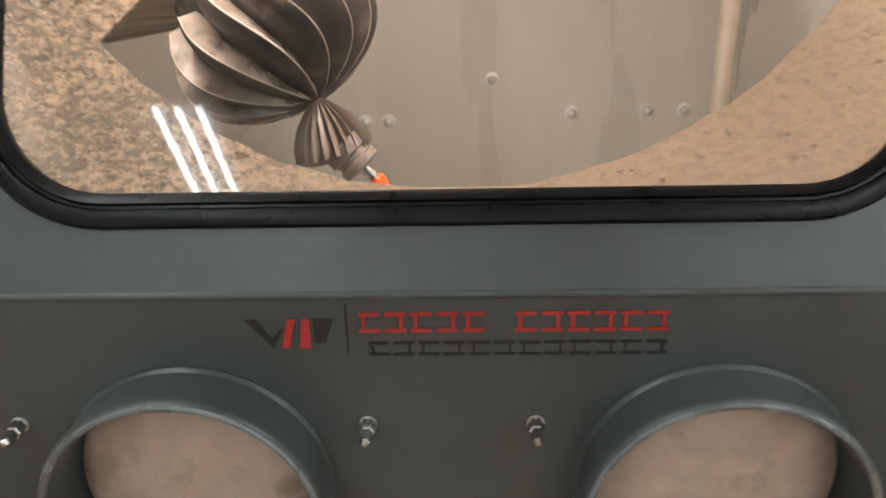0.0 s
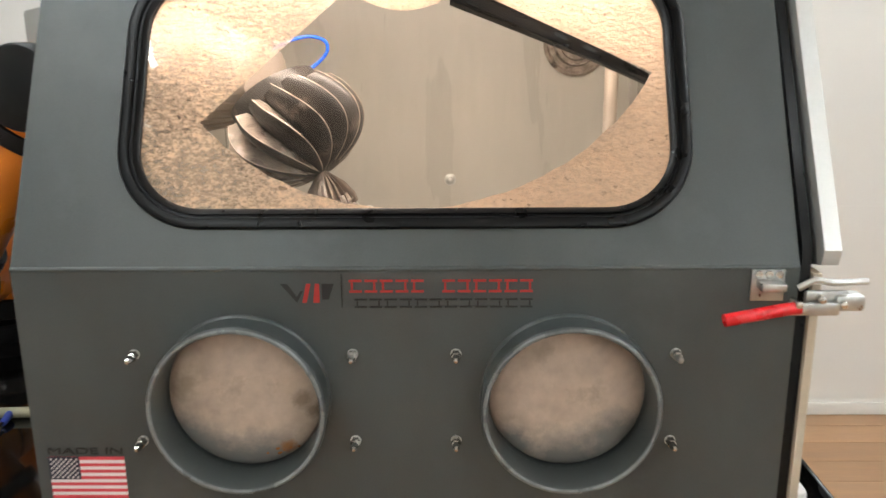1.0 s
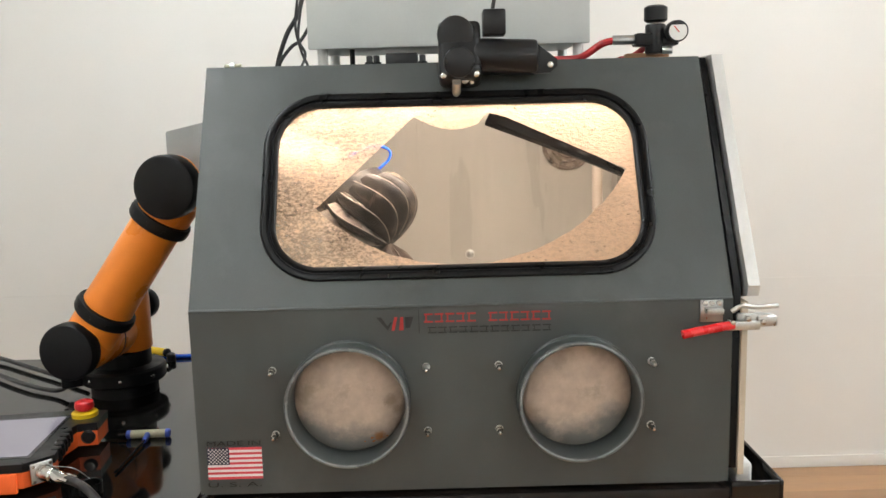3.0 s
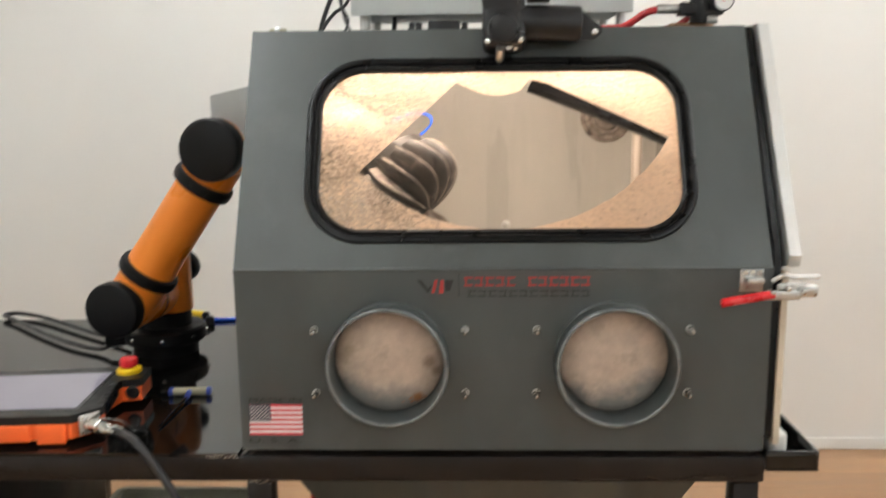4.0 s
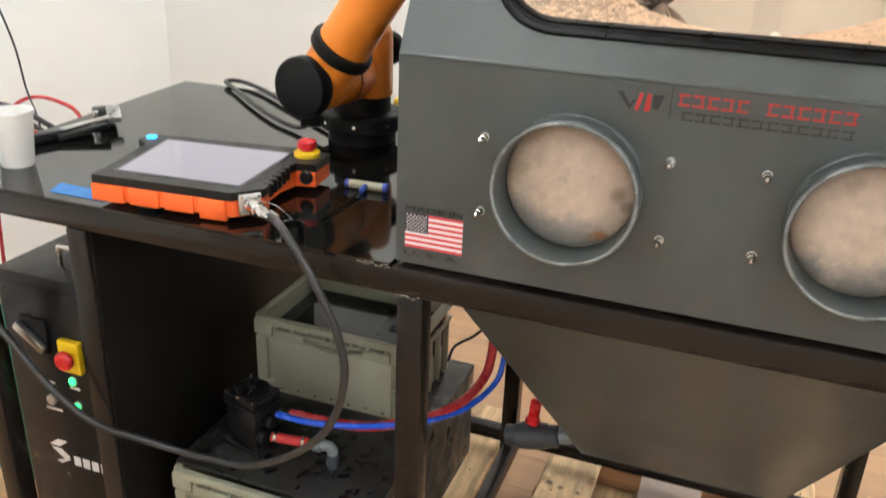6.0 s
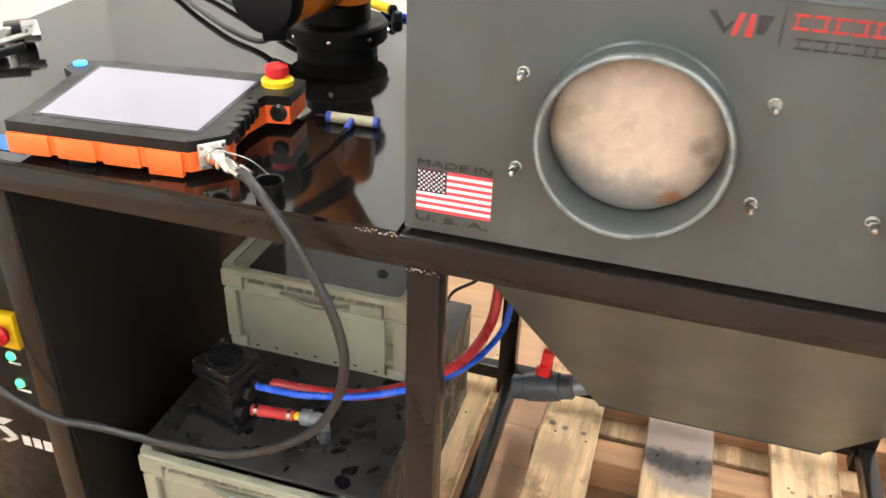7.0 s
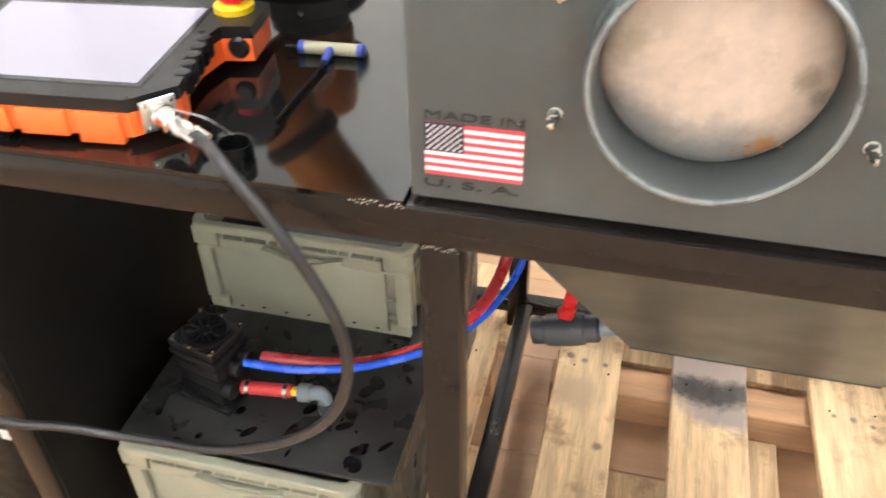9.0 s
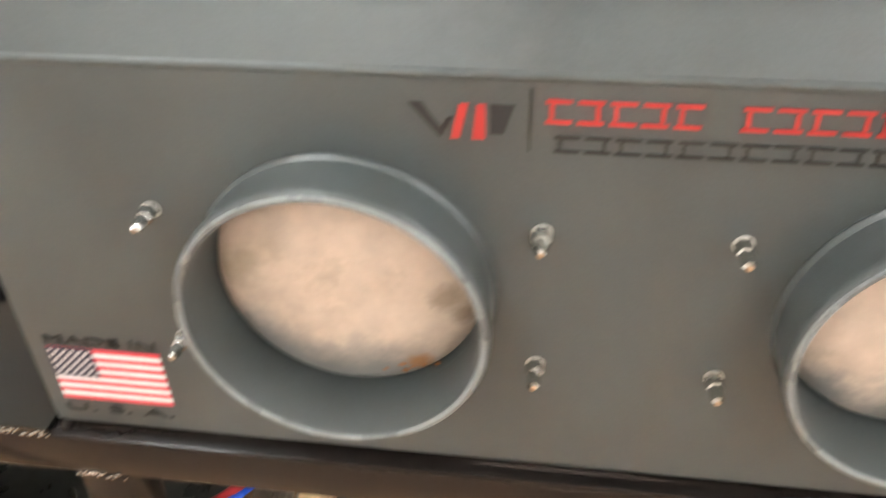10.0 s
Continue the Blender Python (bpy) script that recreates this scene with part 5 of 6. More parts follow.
# ---- under the table ----
def crate(x0, x1, y0, y1, z0, z1, label, name="crate"):
    t = thing(name, label, "crate", ((x0 + x1) / 2, (y0 + y1) / 2, z0))
    w = 0.022
    H = z1 - z0
    lip = 0.052
    # shell walls
    for nm, b in (("front_wall", (x0 + w, x1 - w, y0 + w, y0 + w + 0.004)), ("back_wall", (x0 + w, x1 - w, y1 - w - 0.004, y1 - w)),
                  ("side_wall", (x0 + w, x0 + w + 0.004, y0 + w + 0.0045, y1 - w - 0.0045)), ("side_wall", (x1 - w - 0.004, x1 - w, y0 + w + 0.0045, y1 - w - 0.0045))):
        part(nm, box(*b, z0, z1 - 0.004, 0.001), M_CRATE, t)
    part("floor_panel", box(x0 + w, x1 - w, y0 + w, y1 - w, z0 + 0.004, z0 + 0.008), M_CRATE, t)
    outer, inner = round_loop(x0, x1, y0, y1, 0.028, 5), round_loop(x0 + 0.019, x1 - 0.019, y0 + 0.019, y1 - 0.019, 0.022, 5)
    part("rim", band(outer, inner, Matrix.Translation((0, 0, z1)), [(0, -0.006), (0, 0.0), (0.15, 0.003), (0.85, 0.003), (1, 0.0), (1, -0.014), (0.8, -0.014), (0.75, -0.006)]), M_CRATE, t, "rounded stacking rim")
    lo, li = round_loop(x0 + 0.004, x1 - 0.004, y0 + 0.004, y1 - 0.004, 0.018, 5), round_loop(x0 + 0.0125, x1 - 0.0125, y0 + 0.0125, y1 - 0.0125, 0.014, 5)
    part("lower_lip", band(lo, li, Matrix.Translation((0, 0, z1 - lip)), [(0, -0.004), (0, 0.0), (1, 0.0), (1, -0.006), (0.8, -0.006)]), M_CRATE, t)
    # front ribs and handle
    W = x1 - x0
    for f in (0.15, 0.25, 0.36, 0.41, 0.46, 0.51, 0.63, 0.68, 0.73, 0.84):
        x = x0 + W * f
        part("rim_rib", box(x - 0.0016, x + 0.0016, y0 + 0.003, y0 + w - 0.0005, z1 - lip * 0.55, z1 - 0.0145), M_CRATE, t)
    part("rim_shelf", box(x0 + 0.062, x1 - 0.062, y0 + 0.003, y0 + w - 0.0005, z1 - lip * 0.62, z1 - lip * 0.555, 0.0008), M_CRATE, t)
    for a, b in ((x0 + 0.003, x0 + 0.058), (x1 - 0.058, x1 - 0.003)):
        part("corner_block", box(a, b, y0 + 0.0025, y0 + 0.030, z1 - lip + 0.0005, z1 - 0.0065, 0.004), M_CRATE, t)
        part("corner_foot", box(a + 0.006, b - 0.006, y0 + 0.006, y0 + w - 0.0005, z0 + 0.0065, z0 + 0.03, 0.003), M_CRATE, t)
    for a, b in ((x0 + 0.062, x0 + W * 0.33), (x1 - W * 0.30, x1 - 0.062)):
        part("panel_lip", box(a, b, y0 + 0.003, y0 + w - 0.0005, z1 - lip - 0.004, z1 - lip * 0.63, 0.001), M_CRATE, t)
    # finger lip, sagging in the middle
    arc = [(x0 + W * (0.33 + 0.37 * k / 16), z1 - lip * 0.86 - 0.020 * math.sin(math.pi * k / 16) ** 1.4) for k in range(17)]
    strip = arc + [(x, z + 0.0055) for x, z in arc[::-1]]
    part("finger_lip", plate(strip, [], Matrix.Translation((0, y0 - 0.002, 0)) @ ALONG_FRONT, 0.015), M_CRATE, t)
    # corner posts and the field between them, with a deep groove on either side of it
    for a, b in ((x0 + 0.006, x0 + 0.036), (x1 - 0.036, x1 - 0.006)):
        part("corner_post", box(a, b, y0 + 0.005, y0 + w - 0.0005, z0 + 0.031, z1 - lip - 0.007, 0.002), M_CRATE, t)
    part("front_field", box(x0 + 0.058, x1 - 0.058, y0 + 0.008, y0 + w - 0.0005, z0 + 0.0065, z1 - lip - 0.010, 0.002), M_CRATE, t)
    for z in (z0 + 0.045, z0 + 0.09):
        part("corner_web", box(x1 - 0.0575, x1 - 0.0365, y0 + 0.009, y0 + w - 0.0005, z - 0.002, z + 0.002), M_CRATE, t)
    for y in np.linspace(y0 + 0.04, y1 - 0.04, 5):
        part("side_rib", box(x1 - w + 0.0005, x1 - 0.005, y - 0.003, y + 0.003, z0 + 0.006, z1 - lip - 0.007, 0.001), M_CRATE, t)
        part("side_rib", box(x0 + 0.005, x0 + w - 0.0005, y - 0.003, y + 0.003, z0 + 0.006, z1 - lip - 0.007, 0.001), M_CRATE, t)
    part("foot_rim", box(x0 + 0.01, x1 - 0.01, y0 + 0.010, y0 + w - 0.0005, z0, z0 + 0.006), M_CRATE, t)
    for k in range(7):
        x = x0 + 0.08 + (x1 - x0 - 0.16) * k / 6
        part("drain_hole", box(x - 0.004, x + 0.004, y0 + 0.0072, y0 + 0.010, z0 + 0.012 + 0.004 * (k % 2), z0 + 0.016 + 0.004 * (k % 2)), M_RUBBER, t)
    return t


def sump():
    low = crate(-1.101, -0.632, 0.155, 0.735, -0.211, 0.200, "grey-green stacking crate under a wet black lid")
    upper = crate(-1.118, -0.655, 0.515, 0.850, 0.2135, 0.438, "open grey-green stacking crate standing on the sump lid")
    lid = thing("sump_lid", "flat wet black plastic lid lying in the lower crate", "lid", (-0.85, 0.35, 0.2))
    part("panel", box(-1.10, -0.578, 0.182, 0.90, 0.2045, 0.213, 0.002), M_LID, lid)
    part("skirt", box(-0.584, -0.578, 0.182, 0.90, -0.10, 0.2042, 0.001), M_LID, lid)
    rr = random.Random(8)
    drops = bmesh.new()
    for k in range(48):
        own = bmesh.new()
        x, y = rr.uniform(-1.06, -0.60), rr.uniform(0.20, 0.5)
        s = rr.uniform(0.004, 0.022)
        bmesh.ops.create_uvsphere(own, u_segments=10, v_segments=5, radius=s, matrix=Matrix.Translation((x, y, 0.2132)) @ pose(0, 0, 0, 0, 0, rr.uniform(0, 180)) @ Matrix.Diagonal((1, rr.uniform(0.3, 0.8), 0.05, 1)))
        join(drops, own)
    tagged(part("splash_film", drops, M_WET, lid, "dark wet splashes"), kind="stuff")
    part("water", box(-1.0965, -0.6765, 0.5375, 0.8275, 0.30, 0.389), M_WATER, upper, "still grey water")
    # items inside the upper crate
    t = thing("hose_fitting", "small dark ring fitting lying in the crate's water", "fitting", (-0.74, 0.62, 0.389))
    part("ring", lathe([(0.007, 0.0), (0.007, 0.006), (0.009, 0.008), (0.012, 0.006), (0.013, 0.0)], (-0.738, 0.610, 0.3885), (-0.738, 0.610, 0.5), 24, closed=False), M_PVCL, t)
    for ob in (low, lid):
        settled(ob, SUMP_SEAT, SUMP_PLACE, SUMP_SIZE)
    settled(upper, SUMP_SEAT, Vector(SUMP_PLACE) + Vector((0.02, 0.015, 0)), SUMP_SIZE)
    settled(t, SUMP_SEAT, Vector(SUMP_PLACE) + Vector((-0.015, 0.085, 0)), SUMP_SIZE)


# the front rim corner of the lower crate, as drawn and as it stands, and the crates' true size
SUMP_SEAT, SUMP_PLACE, SUMP_SIZE = (-1.086, 0.155, 0.200), (-1.005, 0.057, 0.272), 0.905
sump()


def pump():
    t = thing("diaphragm_pump", "black bolted diaphragm pump standing on the sump lid", "pump", (-0.95, 0.32, 0.213))
    m = Matrix.Translation((-0.958, 0.318, 0.213)) @ pose(0, 0, 0, 0, 0, -14) @ Matrix.Translation((-0.012, 0, 0)) @ Matrix.Diagonal((0.84, 0.9, 1, 1))
    part("foot", turned(box(-0.075, 0.075, -0.055, 0.055, 0.0, 0.012, 0.003), m), M_PLASTIC, t)
    part("body", turned(box(-0.058, 0.058, -0.046, 0.046, 0.012, 0.118, 0.008), m), M_PLASTIC, t)
    part("flange", turned(box(-0.064, 0.064, -0.053, 0.053, 0.118, 0.130, 0.004), m), M_PLASTIC, t)
    part("head", turned(box(-0.062, 0.062, -0.051, 0.051, 0.1305, 0.152, 0.006), m), M_PLASTIC, t)
    dome = part("cover_ring", lathe([(0.046, 0), (0.046, 0.005), (0.040, 0.007), (0.030, 0.003), (0.012, 0.004), (0.01, 0.008), (0, 0.009)], m @ Vector((0, 0, 0.151)), m @ Vector((0, 0, 1)), 32), M_PLASTIC, t)
    for k in range(12):
        a = 2 * math.pi * k / 12
        p = m @ Vector((0.026 * math.cos(a), 0.026 * math.sin(a), 0.1565))
        part("cover_rib", turned(box(-0.012, 0.012, -0.0015, 0.0015, -0.003, 0.004), Matrix.Translation(p) @ pose(0, 0, 0, 0, 0, -14 + math.degrees(a))), M_PLASTIC, dome)
    for x, y in ((-0.056, -0.045), (0.056, -0.045), (-0.056, 0.045), (0.056, 0.045), (0, -0.047), (0, 0.047)):
        p = m @ Vector((x, y, 0.152))
        part("bolt", lathe([(0.0055, 0), (0.0055, 0.004), (0.003, 0.0055), (0, 0.0055)], p, p + Vector((0, 0, 1)), 6), M_CHROME, t)
    for z in (0.045, 0.075, 0.1):
        part("body_rib", turned(box(-0.0595, 0.0595, -0.048, 0.048, z - 0.003, z + 0.003, 0.001), m), M_PLASTIC, t)
    for x in (-0.06, 0.06):
        p = m @ Vector((x, -0.048, 0.012))
        part("bolt", lathe([(0.006, 0), (0.006, 0.004), (0.003, 0.0055), (0, 0.0055)], p, p + Vector((0, 0, 1)), 6), M_CHROME, t)
    for z, y in ((0.052, -0.03), (0.085, 0.0), (0.09, 0.03)):
        part("port", turned(rod((0.058, y, z), (0.082, y, z), 0.017, 20, bevel=0.003), m), M_PLASTIC, t)

    h = thing("pump_hoses", "red and blue hoses leading from the pump past the table leg", "hose", (-0.7, 0.4, 0.28))
    part("red_hose", hose([(-0.80, 0.205, 0.385), (-0.70, 0.22, 0.380), (-0.63, 0.24, 0.378), (-0.57, 0.275, 0.380), (-0.52, 0.33, 0.375), (-0.475, 0.43, 0.370), (-0.455, 0.52, 0.385), (-0.448, 0.55, 0.44), (-0.447, 0.56, 0.56),
                           (-0.447, 0.57, 0.75), (-0.445, 0.58, 0.895)], 0.0113, 14, 10), M_HOSER, h)
    part("blue_hose", hose([(-0.818, 0.18, 0.395), (-0.75, 0.185, 0.392), (-0.69, 0.195, 0.394), (-0.63, 0.215, 0.394), (-0.565, 0.26, 0.388), (-0.515, 0.32, 0.375), (-0.465, 0.43, 0.355), (-0.43, 0.53, 0.370), (-0.418, 0.55, 0.43),
                            (-0.415, 0.56, 0.56), (-0.415, 0.57, 0.75), (-0.412, 0.58, 0.895)], 0.0070, 12, 10), M_HOSEB, h)
    part("black_wire", hose([(-0.385, 0.62, 0.65), (-0.44, 0.58, 0.54), (-0.49, 0.55, 0.48), (-0.545, 0.56, 0.43), (-0.575, 0.60, 0.36)], 0.0036, 8), M_CABLE, h)

    o = thing("discharge_pipe", "short red hose clamped to a grey elbow pipe", "pipe", (-0.8, 0.3, 0.27))
    a, b = Vector((-0.900, 0.292, 0.266)), Vector((-0.803, 0.298, 0.272))
    d = (b - a).normalized()
    part("red_stub", rod(a, b, 0.0125, 18), M_HOSER, o)
    for f in (0.008, 0.082):
        part("hose_clamp", rod(a + d * f, a + d * (f + 0.008), 0.0142, 18), M_CHROME, o)
    part("brass_nipple", rod(b, b + d * 0.014, 0.009, 6), M_YELLOW, o)
    part("elbow", hose([b + d * 0.012, b + d * 0.035, (-0.753, 0.305, 0.272), (-0.745, 0.307, 0.262), (-0.744, 0.308, 0.245), (-0.744, 0.308, 0.215)], 0.0130, 18), M_PVCL, o)
    part("elbow_socket", rod((-0.744, 0.308, 0.250), (-0.744, 0.308, 0.2135), 0.0160, 20, bevel=0.002), M_PVC, o)
    part("elbow_collar", rod(b + d * 0.014, b + d * 0.036, 0.0175, 20, bevel=0.002), M_PVCL, o)

    for ob in (t, o):
        settled(ob, SUMP_SEAT, Vector(SUMP_PLACE) + Vector((0.004, 0, 0)), SUMP_SIZE)


pump()


def controller():
    t = thing("robot_controller", "black robot control box with lit lamps and red stop button", "control box", (-1.42, 0.4, -0.1))
    x0, x1, y0, y1, z0, z1 = -1.58, -1.205, 0.13, 0.72, -0.188, 0.627
    part("housing", box(x0, x1, y0, y1, z0, z1, 0.008), M_PLASTIC, t)
    f = y0 - 0.0005
    part("face_plate", box(x0 + 0.012, x1 - 0.012, f - 0.002, f, z0 + 0.02, z1 - 0.03, 0.001), M_PLASTIC, t)
    sw = part("isolator_switch", box(-1.515, -1.435, f - 0.012, f - 0.002, 0.42, 0.515, 0.004), M_PLASTIC, t)
    part("switch_handle", turned(box(-0.05, 0.05, -0.016, 0.0, -0.012, 0.012, 0.004), Matrix.Translation((-1.475, f - 0.014, 0.468)) @ pose(0, 0, 0, 0, 35, 0)), M_ZINC, sw)
    c = Vector((-1.365, f - 0.002, 0.435))
    e = part("stop_plate", turned(box(-0.032, 0.032, -0.02, 0.0, -0.044, 0.044, 0.006), Matrix.Translation(c)), M_YELLOW, t, "yellow stop-button box")
    part("button", lathe([(0.014, 0.019), (0.014, 0.026), (0.024, 0.028), (0.025, 0.036), (0.02, 0.044), (0, 0.047)], c, c + Vector((0, -1, 0)), 28), M_RED, e, "red mushroom button")
    for x, z, mat in ((-1.379, 0.358, M_GREENLED), (-1.375, 0.286, M_GREENLED), (-1.300, 0.288, M_WHITELED)):
        p = Vector((x, f - 0.002, z))
        b = part("lamp", lathe([(0.013, 0), (0.013, 0.004), (0.0105, 0.005)], p, p + Vector((0, -1, 0)), 20), M_ZINC, t)
        part("lens", lathe([(0.0105, 0.004), (0.0095, 0.009), (0, 0.011)], p, p + Vector((0, -1, 0)), 20), mat, b)
    for x, z in ((-1.306, 0.361), (-1.457, 0.285)):
        p = Vector((x, f - 0.002, z))
        part("push_button", lathe([(0.014, 0), (0.014, 0.008), (0.012, 0.01), (0, 0.011)], p, p + Vector((0, -1, 0)), 20), M_ZINC, t)
    for x, z, w in ((-1.379, 0.335, 0.03), (-1.375, 0.262, 0.036), (-1.300, 0.265, 0.03), (-1.306, 0.338, 0.03), (-1.457, 0.255, 0.05), (-1.457, 0.335, 0.03)):
        part("caption_bar", box(x - w / 2, x + w / 2, f - 0.003, f - 0.0022, z - 0.003, z + 0.003), M_WHITE, t, smooth=0)
    # maker's mark as plain bars
    for pts in ([(0.0, 0.030), (0.030, 0.052), (0.062, 0.052), (0.032, 0.030)], [(0.004, 0.024), (0.036, 0.024), (0.062, 0.004), (0.046, -0.010)], [(0.016, -0.016), (0.030, -0.024), (0.060, -0.006), (0.064, 0.0)]):
        part("mark", plate(pts, [], Matrix.Translation((-1.495, f - 0.0022, 0.108)) @ ALONG_FRONT, 0.001), M_WHITE, t, smooth=0)
    for k in range(4):
        part("mark_block", box(-1.420 + 0.0285 * k, -1.399 + 0.0285 * k, f - 0.0032, f - 0.0022, 0.092, 0.120), M_WHITE, t, smooth=0)
    part("carry_handle", hose([(-1.44, 0.20, z1 - 0.002), (-1.44, 0.20, z1 + 0.045), (-1.43, 0.20, z1 + 0.05), (-1.30, 0.20, z1 + 0.05), (-1.29, 0.20, z1 + 0.045), (-1.29, 0.20, z1 - 0.002)], 0.006, 10), M_CHROME, t)
    for k in range(3):
        part("top_cable", hose([(-1.36 - 0.03 * k, 0.5, z1), (-1.40 - 0.03 * k, 0.46, z1 + 0.10), (-1.50 - 0.03 * k, 0.42, z1 + 0.14 + 0.02 * k), (-1.66, 0.40, z1 + 0.21 + 0.03 * k), (-1.85, 0.38, z1 + 0.30)], 0.007, 8),
             M_HOSER if k == 1 else M_CABLE, t)
    settled(t, (-1.365, 0.13, 0.435), (-1.283, 0.105, 0.473), 0.92)


controller()


def green_bin():
    t = thing("green_bin", "dark green plastic bin on the floor beyond the control box", "bin", (-1.85, 0.6, -0.2))
    a, b = [(-2.1, 0.35), (-1.66, 0.35), (-1.66, 0.85), (-2.1, 0.85)], 0.2
    part("body", plate(a, [], Matrix.Translation((0, 0, 0.24)), 0.44), M_GREEN, t)
    part("rim", box(-2.12, -1.645, 0.335, 0.865, 0.2405, 0.262, 0.008), M_GREEN, t)
    settled(t, (-1.88, 0.6, -0.2), (-1.90, 0.6, FLOOR), 0.9)


green_bin()


# ---- on top of the cabinet ----
def top_things():
    t = thing("electrical_enclosure", "light grey electrical enclosure on white feet", "enclosure", (0, 0.6, ZT))
    part("box", box(-0.308, 0.306, 0.50, 0.80, 1.715, 2.0, 0.012, 3), M_ENCL, t)
    part("lid_lip", box(-0.312, 0.310, 0.492, 0.4995, 1.708, 2.0, 0.003), M_ENCL, t)
    for x, y in ((-0.285, 0.53), (0.290, 0.53), (-0.285, 0.77), (0.290, 0.77)):
        part("foot", rod((x, y, ZT), (x, y, 1.716), 0.012, 16), M_WHITE, t)
    part("foot", rod((-0.225, 0.6, ZT), (-0.225, 0.6, 1.716), 0.006, 12), M_PLASTIC, t)
    v = thing("solenoid_valve", "black valve block with fittings under the enclosure", "valve block", (-0.13, 0.5, ZT))
    part("block", box(-0.17, -0.10, 0.45, 0.52, ZT + 0.001, ZT + 0.038, 0.004), M_PLASTIC, v)
    for x in (-0.205, -0.19, -0.09):
        part("fitting", rod((x, 0.46, ZT), (x, 0.46, ZT + 0.034), 0.007, 12, bevel=0.002), M_PLASTIC, v)
        part("collar", rod((x, 0.46, ZT + 0.012), (x, 0.46, ZT + 0.020), 0.0105, 12), M_RUBBER, v)
    c = thing("cable_bundle", "loose black cables rising from glands on the cabinet top", "cable", (-0.37, 0.45, ZT))
    part("cable", hose([(-0.415, 0.5, ZT), (-0.405, 0.5, ZT + 0.04), (-0.385, 0.5, ZT + 0.09), (-0.36, 0.5, ZT + 0.13), (-0.34, 0.51, ZT + 0.2)], 0.005, 8), M_CABLE, c)
    part("cable", hose([(-0.41, 0.49, ZT), (-0.40, 0.49, ZT + 0.03), (-0.375, 0.49, ZT + 0.06), (-0.355, 0.5, ZT + 0.075), (-0.33, 0.52, ZT + 0.12)], 0.004, 8), M_CABLE, c)
    part("wire", hose([(-0.365, 0.46, ZT), (-0.35, 0.47, ZT + 0.02), (-0.345, 0.48, ZT + 0.045), (-0.36, 0.49, ZT + 0.08), (-0.35, 0.5, ZT + 0.16)], 0.003, 8), M_CABLE, c)
    part("wire", hose([(-0.335, 0.46, ZT), (-0.34, 0.47, ZT + 0.02), (-0.352, 0.48, ZT + 0.045), (-0.365, 0.49, ZT + 0.1), (-0.36, 0.5, ZT + 0.16)], 0.003, 8), M_CABLE, c)
    for x in (-0.365, -0.335):
        part("gland", rod((x, 0.46, ZT), (x, 0.46, ZT + 0.012), 0.009, 12, bevel=0.002), M_PLASTIC, c)
    r = thing("air_regulator", "dark air regulator with a white pressure gauge and red hoses", "regulator", (0.41, 0.4, ZT))
    part("bracket", box(0.345, 0.435, 0.41, 0.44, ZT + 0.0005, ZT + 0.018, 0.002), M_WOODX, r)
    part("body", rod((0.40, 0.39, ZT + 0.014), (0.40, 0.39, ZT + 0.075), 0.021, 24, bevel=0.004), M_PLASTIC, r)
    part("knob", lathe([(0.018, 0), (0.024, 0.004), (0.024, 0.03), (0.018, 0.034)], (0.40, 0.39, ZT + 0.078), (0.40, 0.39, 3), 20), M_PLASTIC, r)
    part("side_block", box(0.355, 0.445, 0.372, 0.41, ZT + 0.030, ZT + 0.056, 0.004), M_PLASTIC, r)
    g = part("gauge", rod((0.436, 0.375, ZT + 0.058), (0.436, 0.350, ZT + 0.056), 0.022, 28, bevel=0.002), M_PLASTIC, r, "round pressure gauge")
    part("gauge_face", rod((0.436, 0.3498, ZT + 0.056), (0.436, 0.3490, ZT + 0.056), 0.0185, 28), M_WHITE, g)
    part("needle", turned(box(-0.001, 0.001, -0.001, 0.0, -0.003, 0.013), Matrix.Translation((0.436, 0.3488, ZT + 0.056)) @ pose(0, 0, 0, 0, -40, 0)), M_RED, g)
    part("inlet", rod((0.31, 0.39, ZT + 0.044), (0.357, 0.39, ZT + 0.044), 0.010, 12, bevel=0.002), M_ZINC, r)
    part("hose", hose([(0.318, 0.39, ZT + 0.044), (0.29, 0.40, ZT + 0.038), (0.26, 0.42, ZT + 0.018), (0.24, 0.44, ZT + 0.012), (0.19, 0.46, ZT + 0.012)], 0.0075, 10), M_HOSER, r)
    part("hose", hose([(0.385, 0.41, ZT + 0.03), (0.36, 0.43, ZT + 0.012), (0.345, 0.47, ZT + 0.010), (0.35, 0.55, ZT + 0.010)], 0.0065, 10), M_HOSER, r)
    part("port", rod((0.41, 0.372, ZT + 0.02), (0.43, 0.368, ZT + 0.02), 0.008, 12, bevel=0.001), M_ZINC, r)
    settled(r, (0.4, 0.4, ZT), (0.428, 0.4, ZT + 0.004))
    settled(c, (-0.4, 0.5, ZT), (-0.372, 0.5, ZT))
    settled(v, (-0.15, 0.5, ZT), (-0.12, 0.5, ZT))
    l = thing("brass_fitting", "small brass and steel fitting on the cabinet's top edge", "fitting", (-0.42, 0.3, ZT))
    part("body", rod((-0.448, 0.29, ZT + 0.006), (-0.415, 0.29, ZT + 0.006), 0.005, 8), M_HEXGRIP, l)
    part("nut", rod((-0.437, 0.29, ZT + 0.007), (-0.428, 0.29, ZT + 0.007), 0.0085, 6), M_ZINC, l)


top_things()


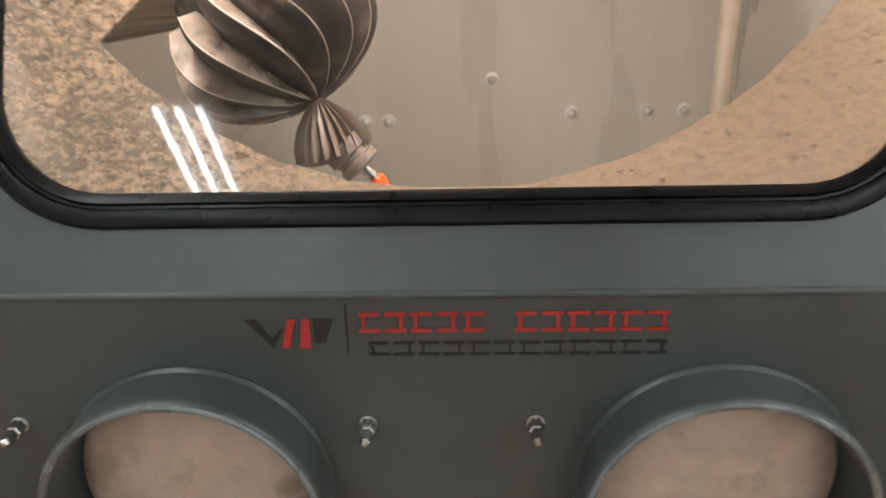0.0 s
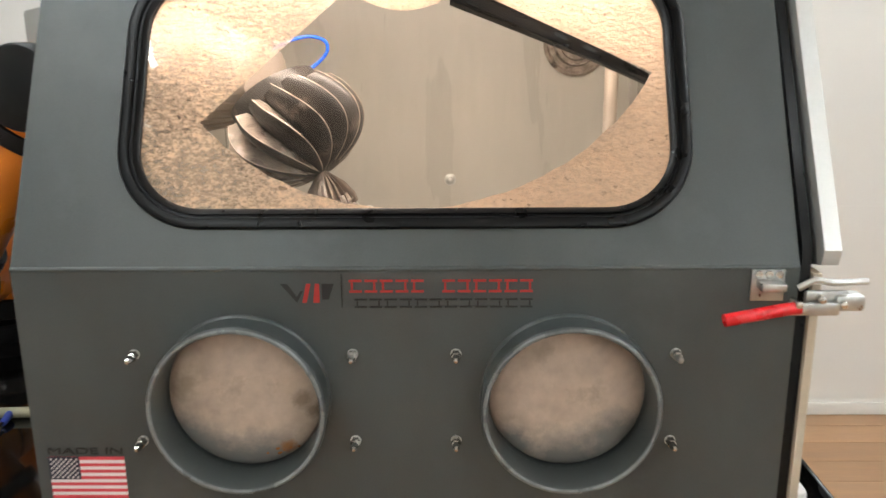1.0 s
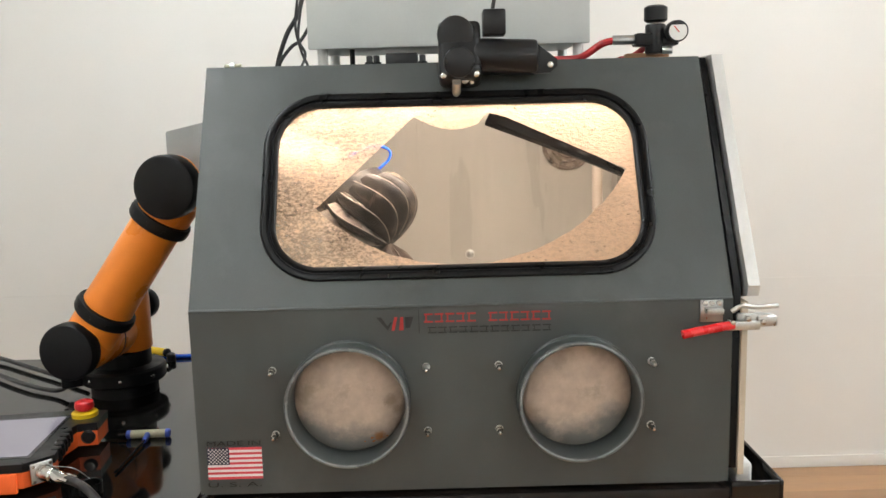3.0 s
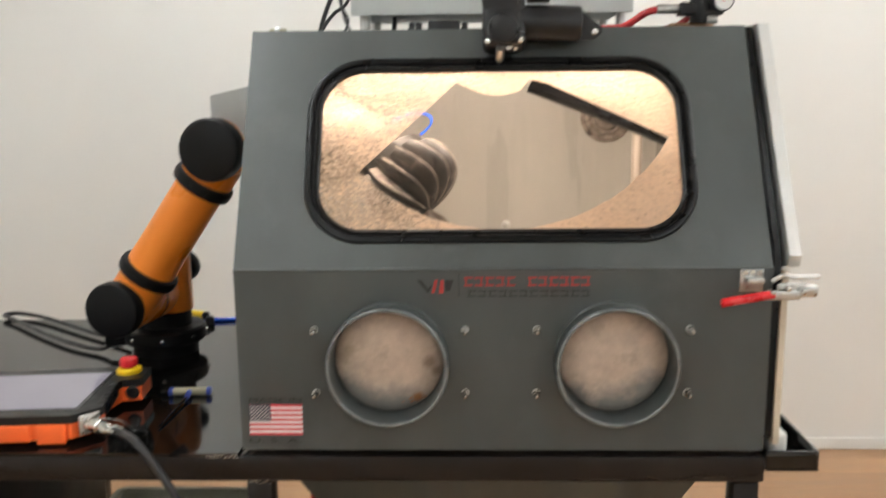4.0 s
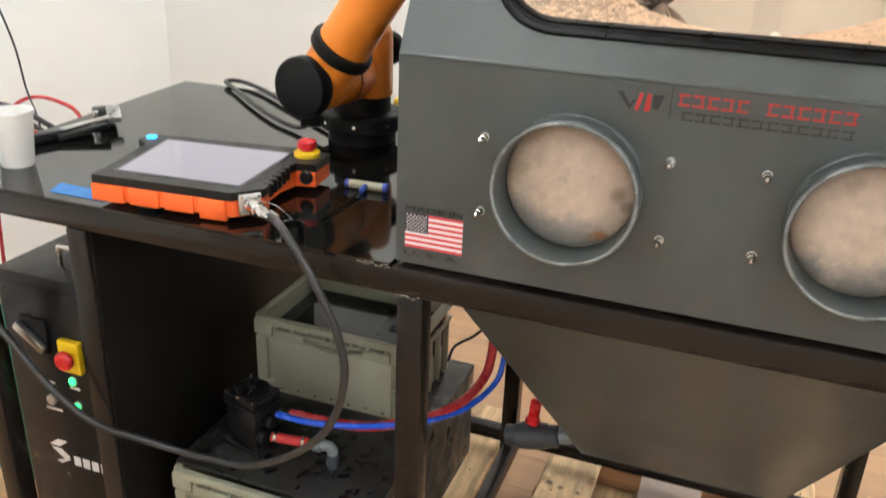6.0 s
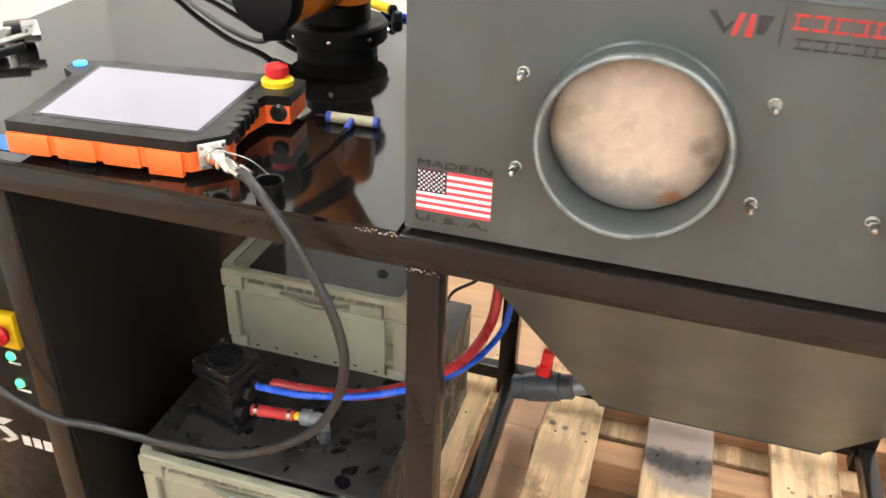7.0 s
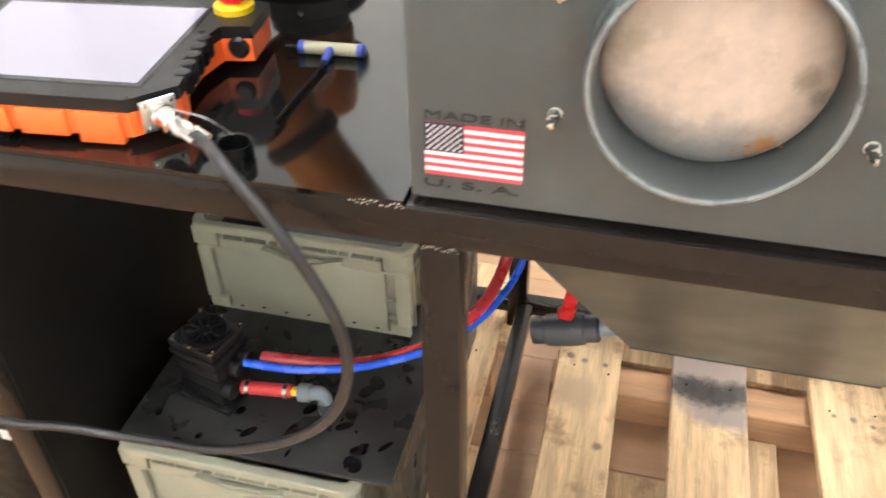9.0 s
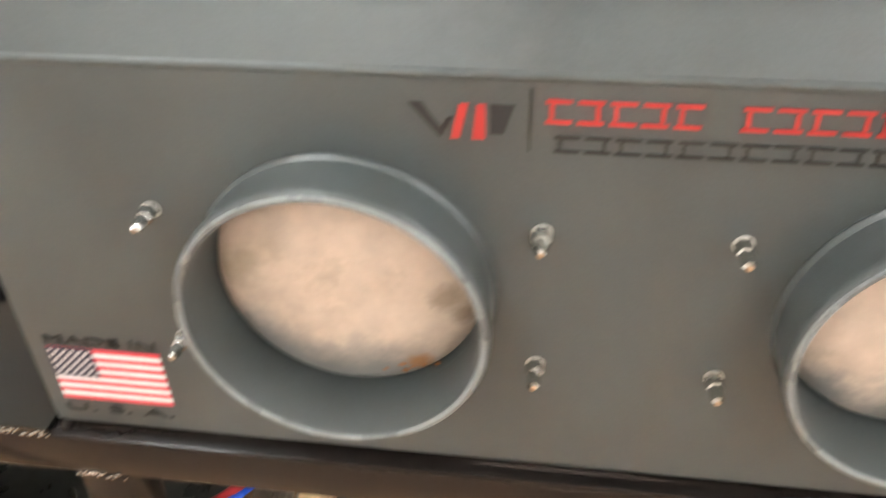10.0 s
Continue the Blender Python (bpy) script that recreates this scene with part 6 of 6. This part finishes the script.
# ---- pallets and floor boards ----
def pallet(boards, y0, y1, label):
    """boards: (middle, half width) of each deck board."""
    xa, xb = boards[0][0] - 0.085, boards[-1][0] + 0.085
    t = thing("pallet", label, "pallet", ((xa + xb) / 2, (y0 + y1) / 2, FLOOR), "pallets under the machine")
    rr = random.Random(4)
    stringers = (y0 + 0.03, 0.735, y1 - 0.11)
    for y in stringers:
        part("stringer", box(xa, xb, y, y + 0.085, FLOOR + 0.02, DECK - 0.0225, 0.003, 1), M_WOODX, t)
    for x, w in boards:
        skew = rr.uniform(-0.5, 0.5)
        bm = turned(box(-w, w, -(y1 - y0) / 2, (y1 - y0) / 2, -0.011, 0.011, 0.003, 1), Matrix.Translation((x, (y0 + y1) / 2, DECK - 0.0112 + rr.uniform(-0.001, 0))) @ pose(0, 0, 0, 0, 0, skew))
        p = part("deck_board", bm, M_WOOD_SPILT if abs(x) < 0.01 else M_WOOD, t)
        for y in stringers:
            for dx in (-0.045, 0.042):
                nx, ny = x + dx + rr.uniform(-0.015, 0.015), y + 0.042 + rr.uniform(-0.012, 0.012)
                part("nail", rod((nx, ny, DECK - 0.002), (nx, ny, DECK + 0.0008), 0.0026, 8), M_FRAME, p)
    for y in (y0 + 0.1, (y0 + y1) / 2, y1 - 0.12):
        part("bottom_board", box(xa, xb, y - 0.06, y + 0.06, FLOOR, FLOOR + 0.0195, 0.002, 1), M_WOOD, t)
    x = boards[1][0] + 0.135
    part("bottom_board", box(x - 0.034, x + 0.034, y0 + 0.165, 0.730, FLOOR + 0.020, FLOOR + 0.040, 0.002, 1), M_WOOD, t)
    return t


BOARDS = ((-0.280, 0.076), (0.002, 0.085), (0.312, 0.082), (0.61, 0.08))
first_pallet = pallet(BOARDS, -0.08, 1.12, "rough pale wooden pallet with spaced deck boards")
pallet([(x - 1.2, w) for x, w in BOARDS], -0.08, 1.12, "rough pale wooden pallet with spaced deck boards")


def floor_boards():
    rr = random.Random(2)
    y = -5.0
    while y < WALL_Y - 0.01:
        w = 0.16
        x = -2.95 - rr.uniform(0, 1.0)
        while x < 5.99:
            L = rr.uniform(1.6, 2.6)
            a, b = max(x, -2.949), min(x + L, 5.999)
            if b - a > 0.05:
                part("floor_board", box(a + 0.0008, b - 0.0008, y + 0.0008, min(y + w, WALL_Y - 0.001) - 0.0008, FLOOR - 0.0138, FLOOR), M_FLOOR, floor_ob, smooth=0)
            x += L
        y += w


floor_boards()


def motions():
    """Nothing but the camera moves: robot, wiper and hoses stand still throughout."""


motions()
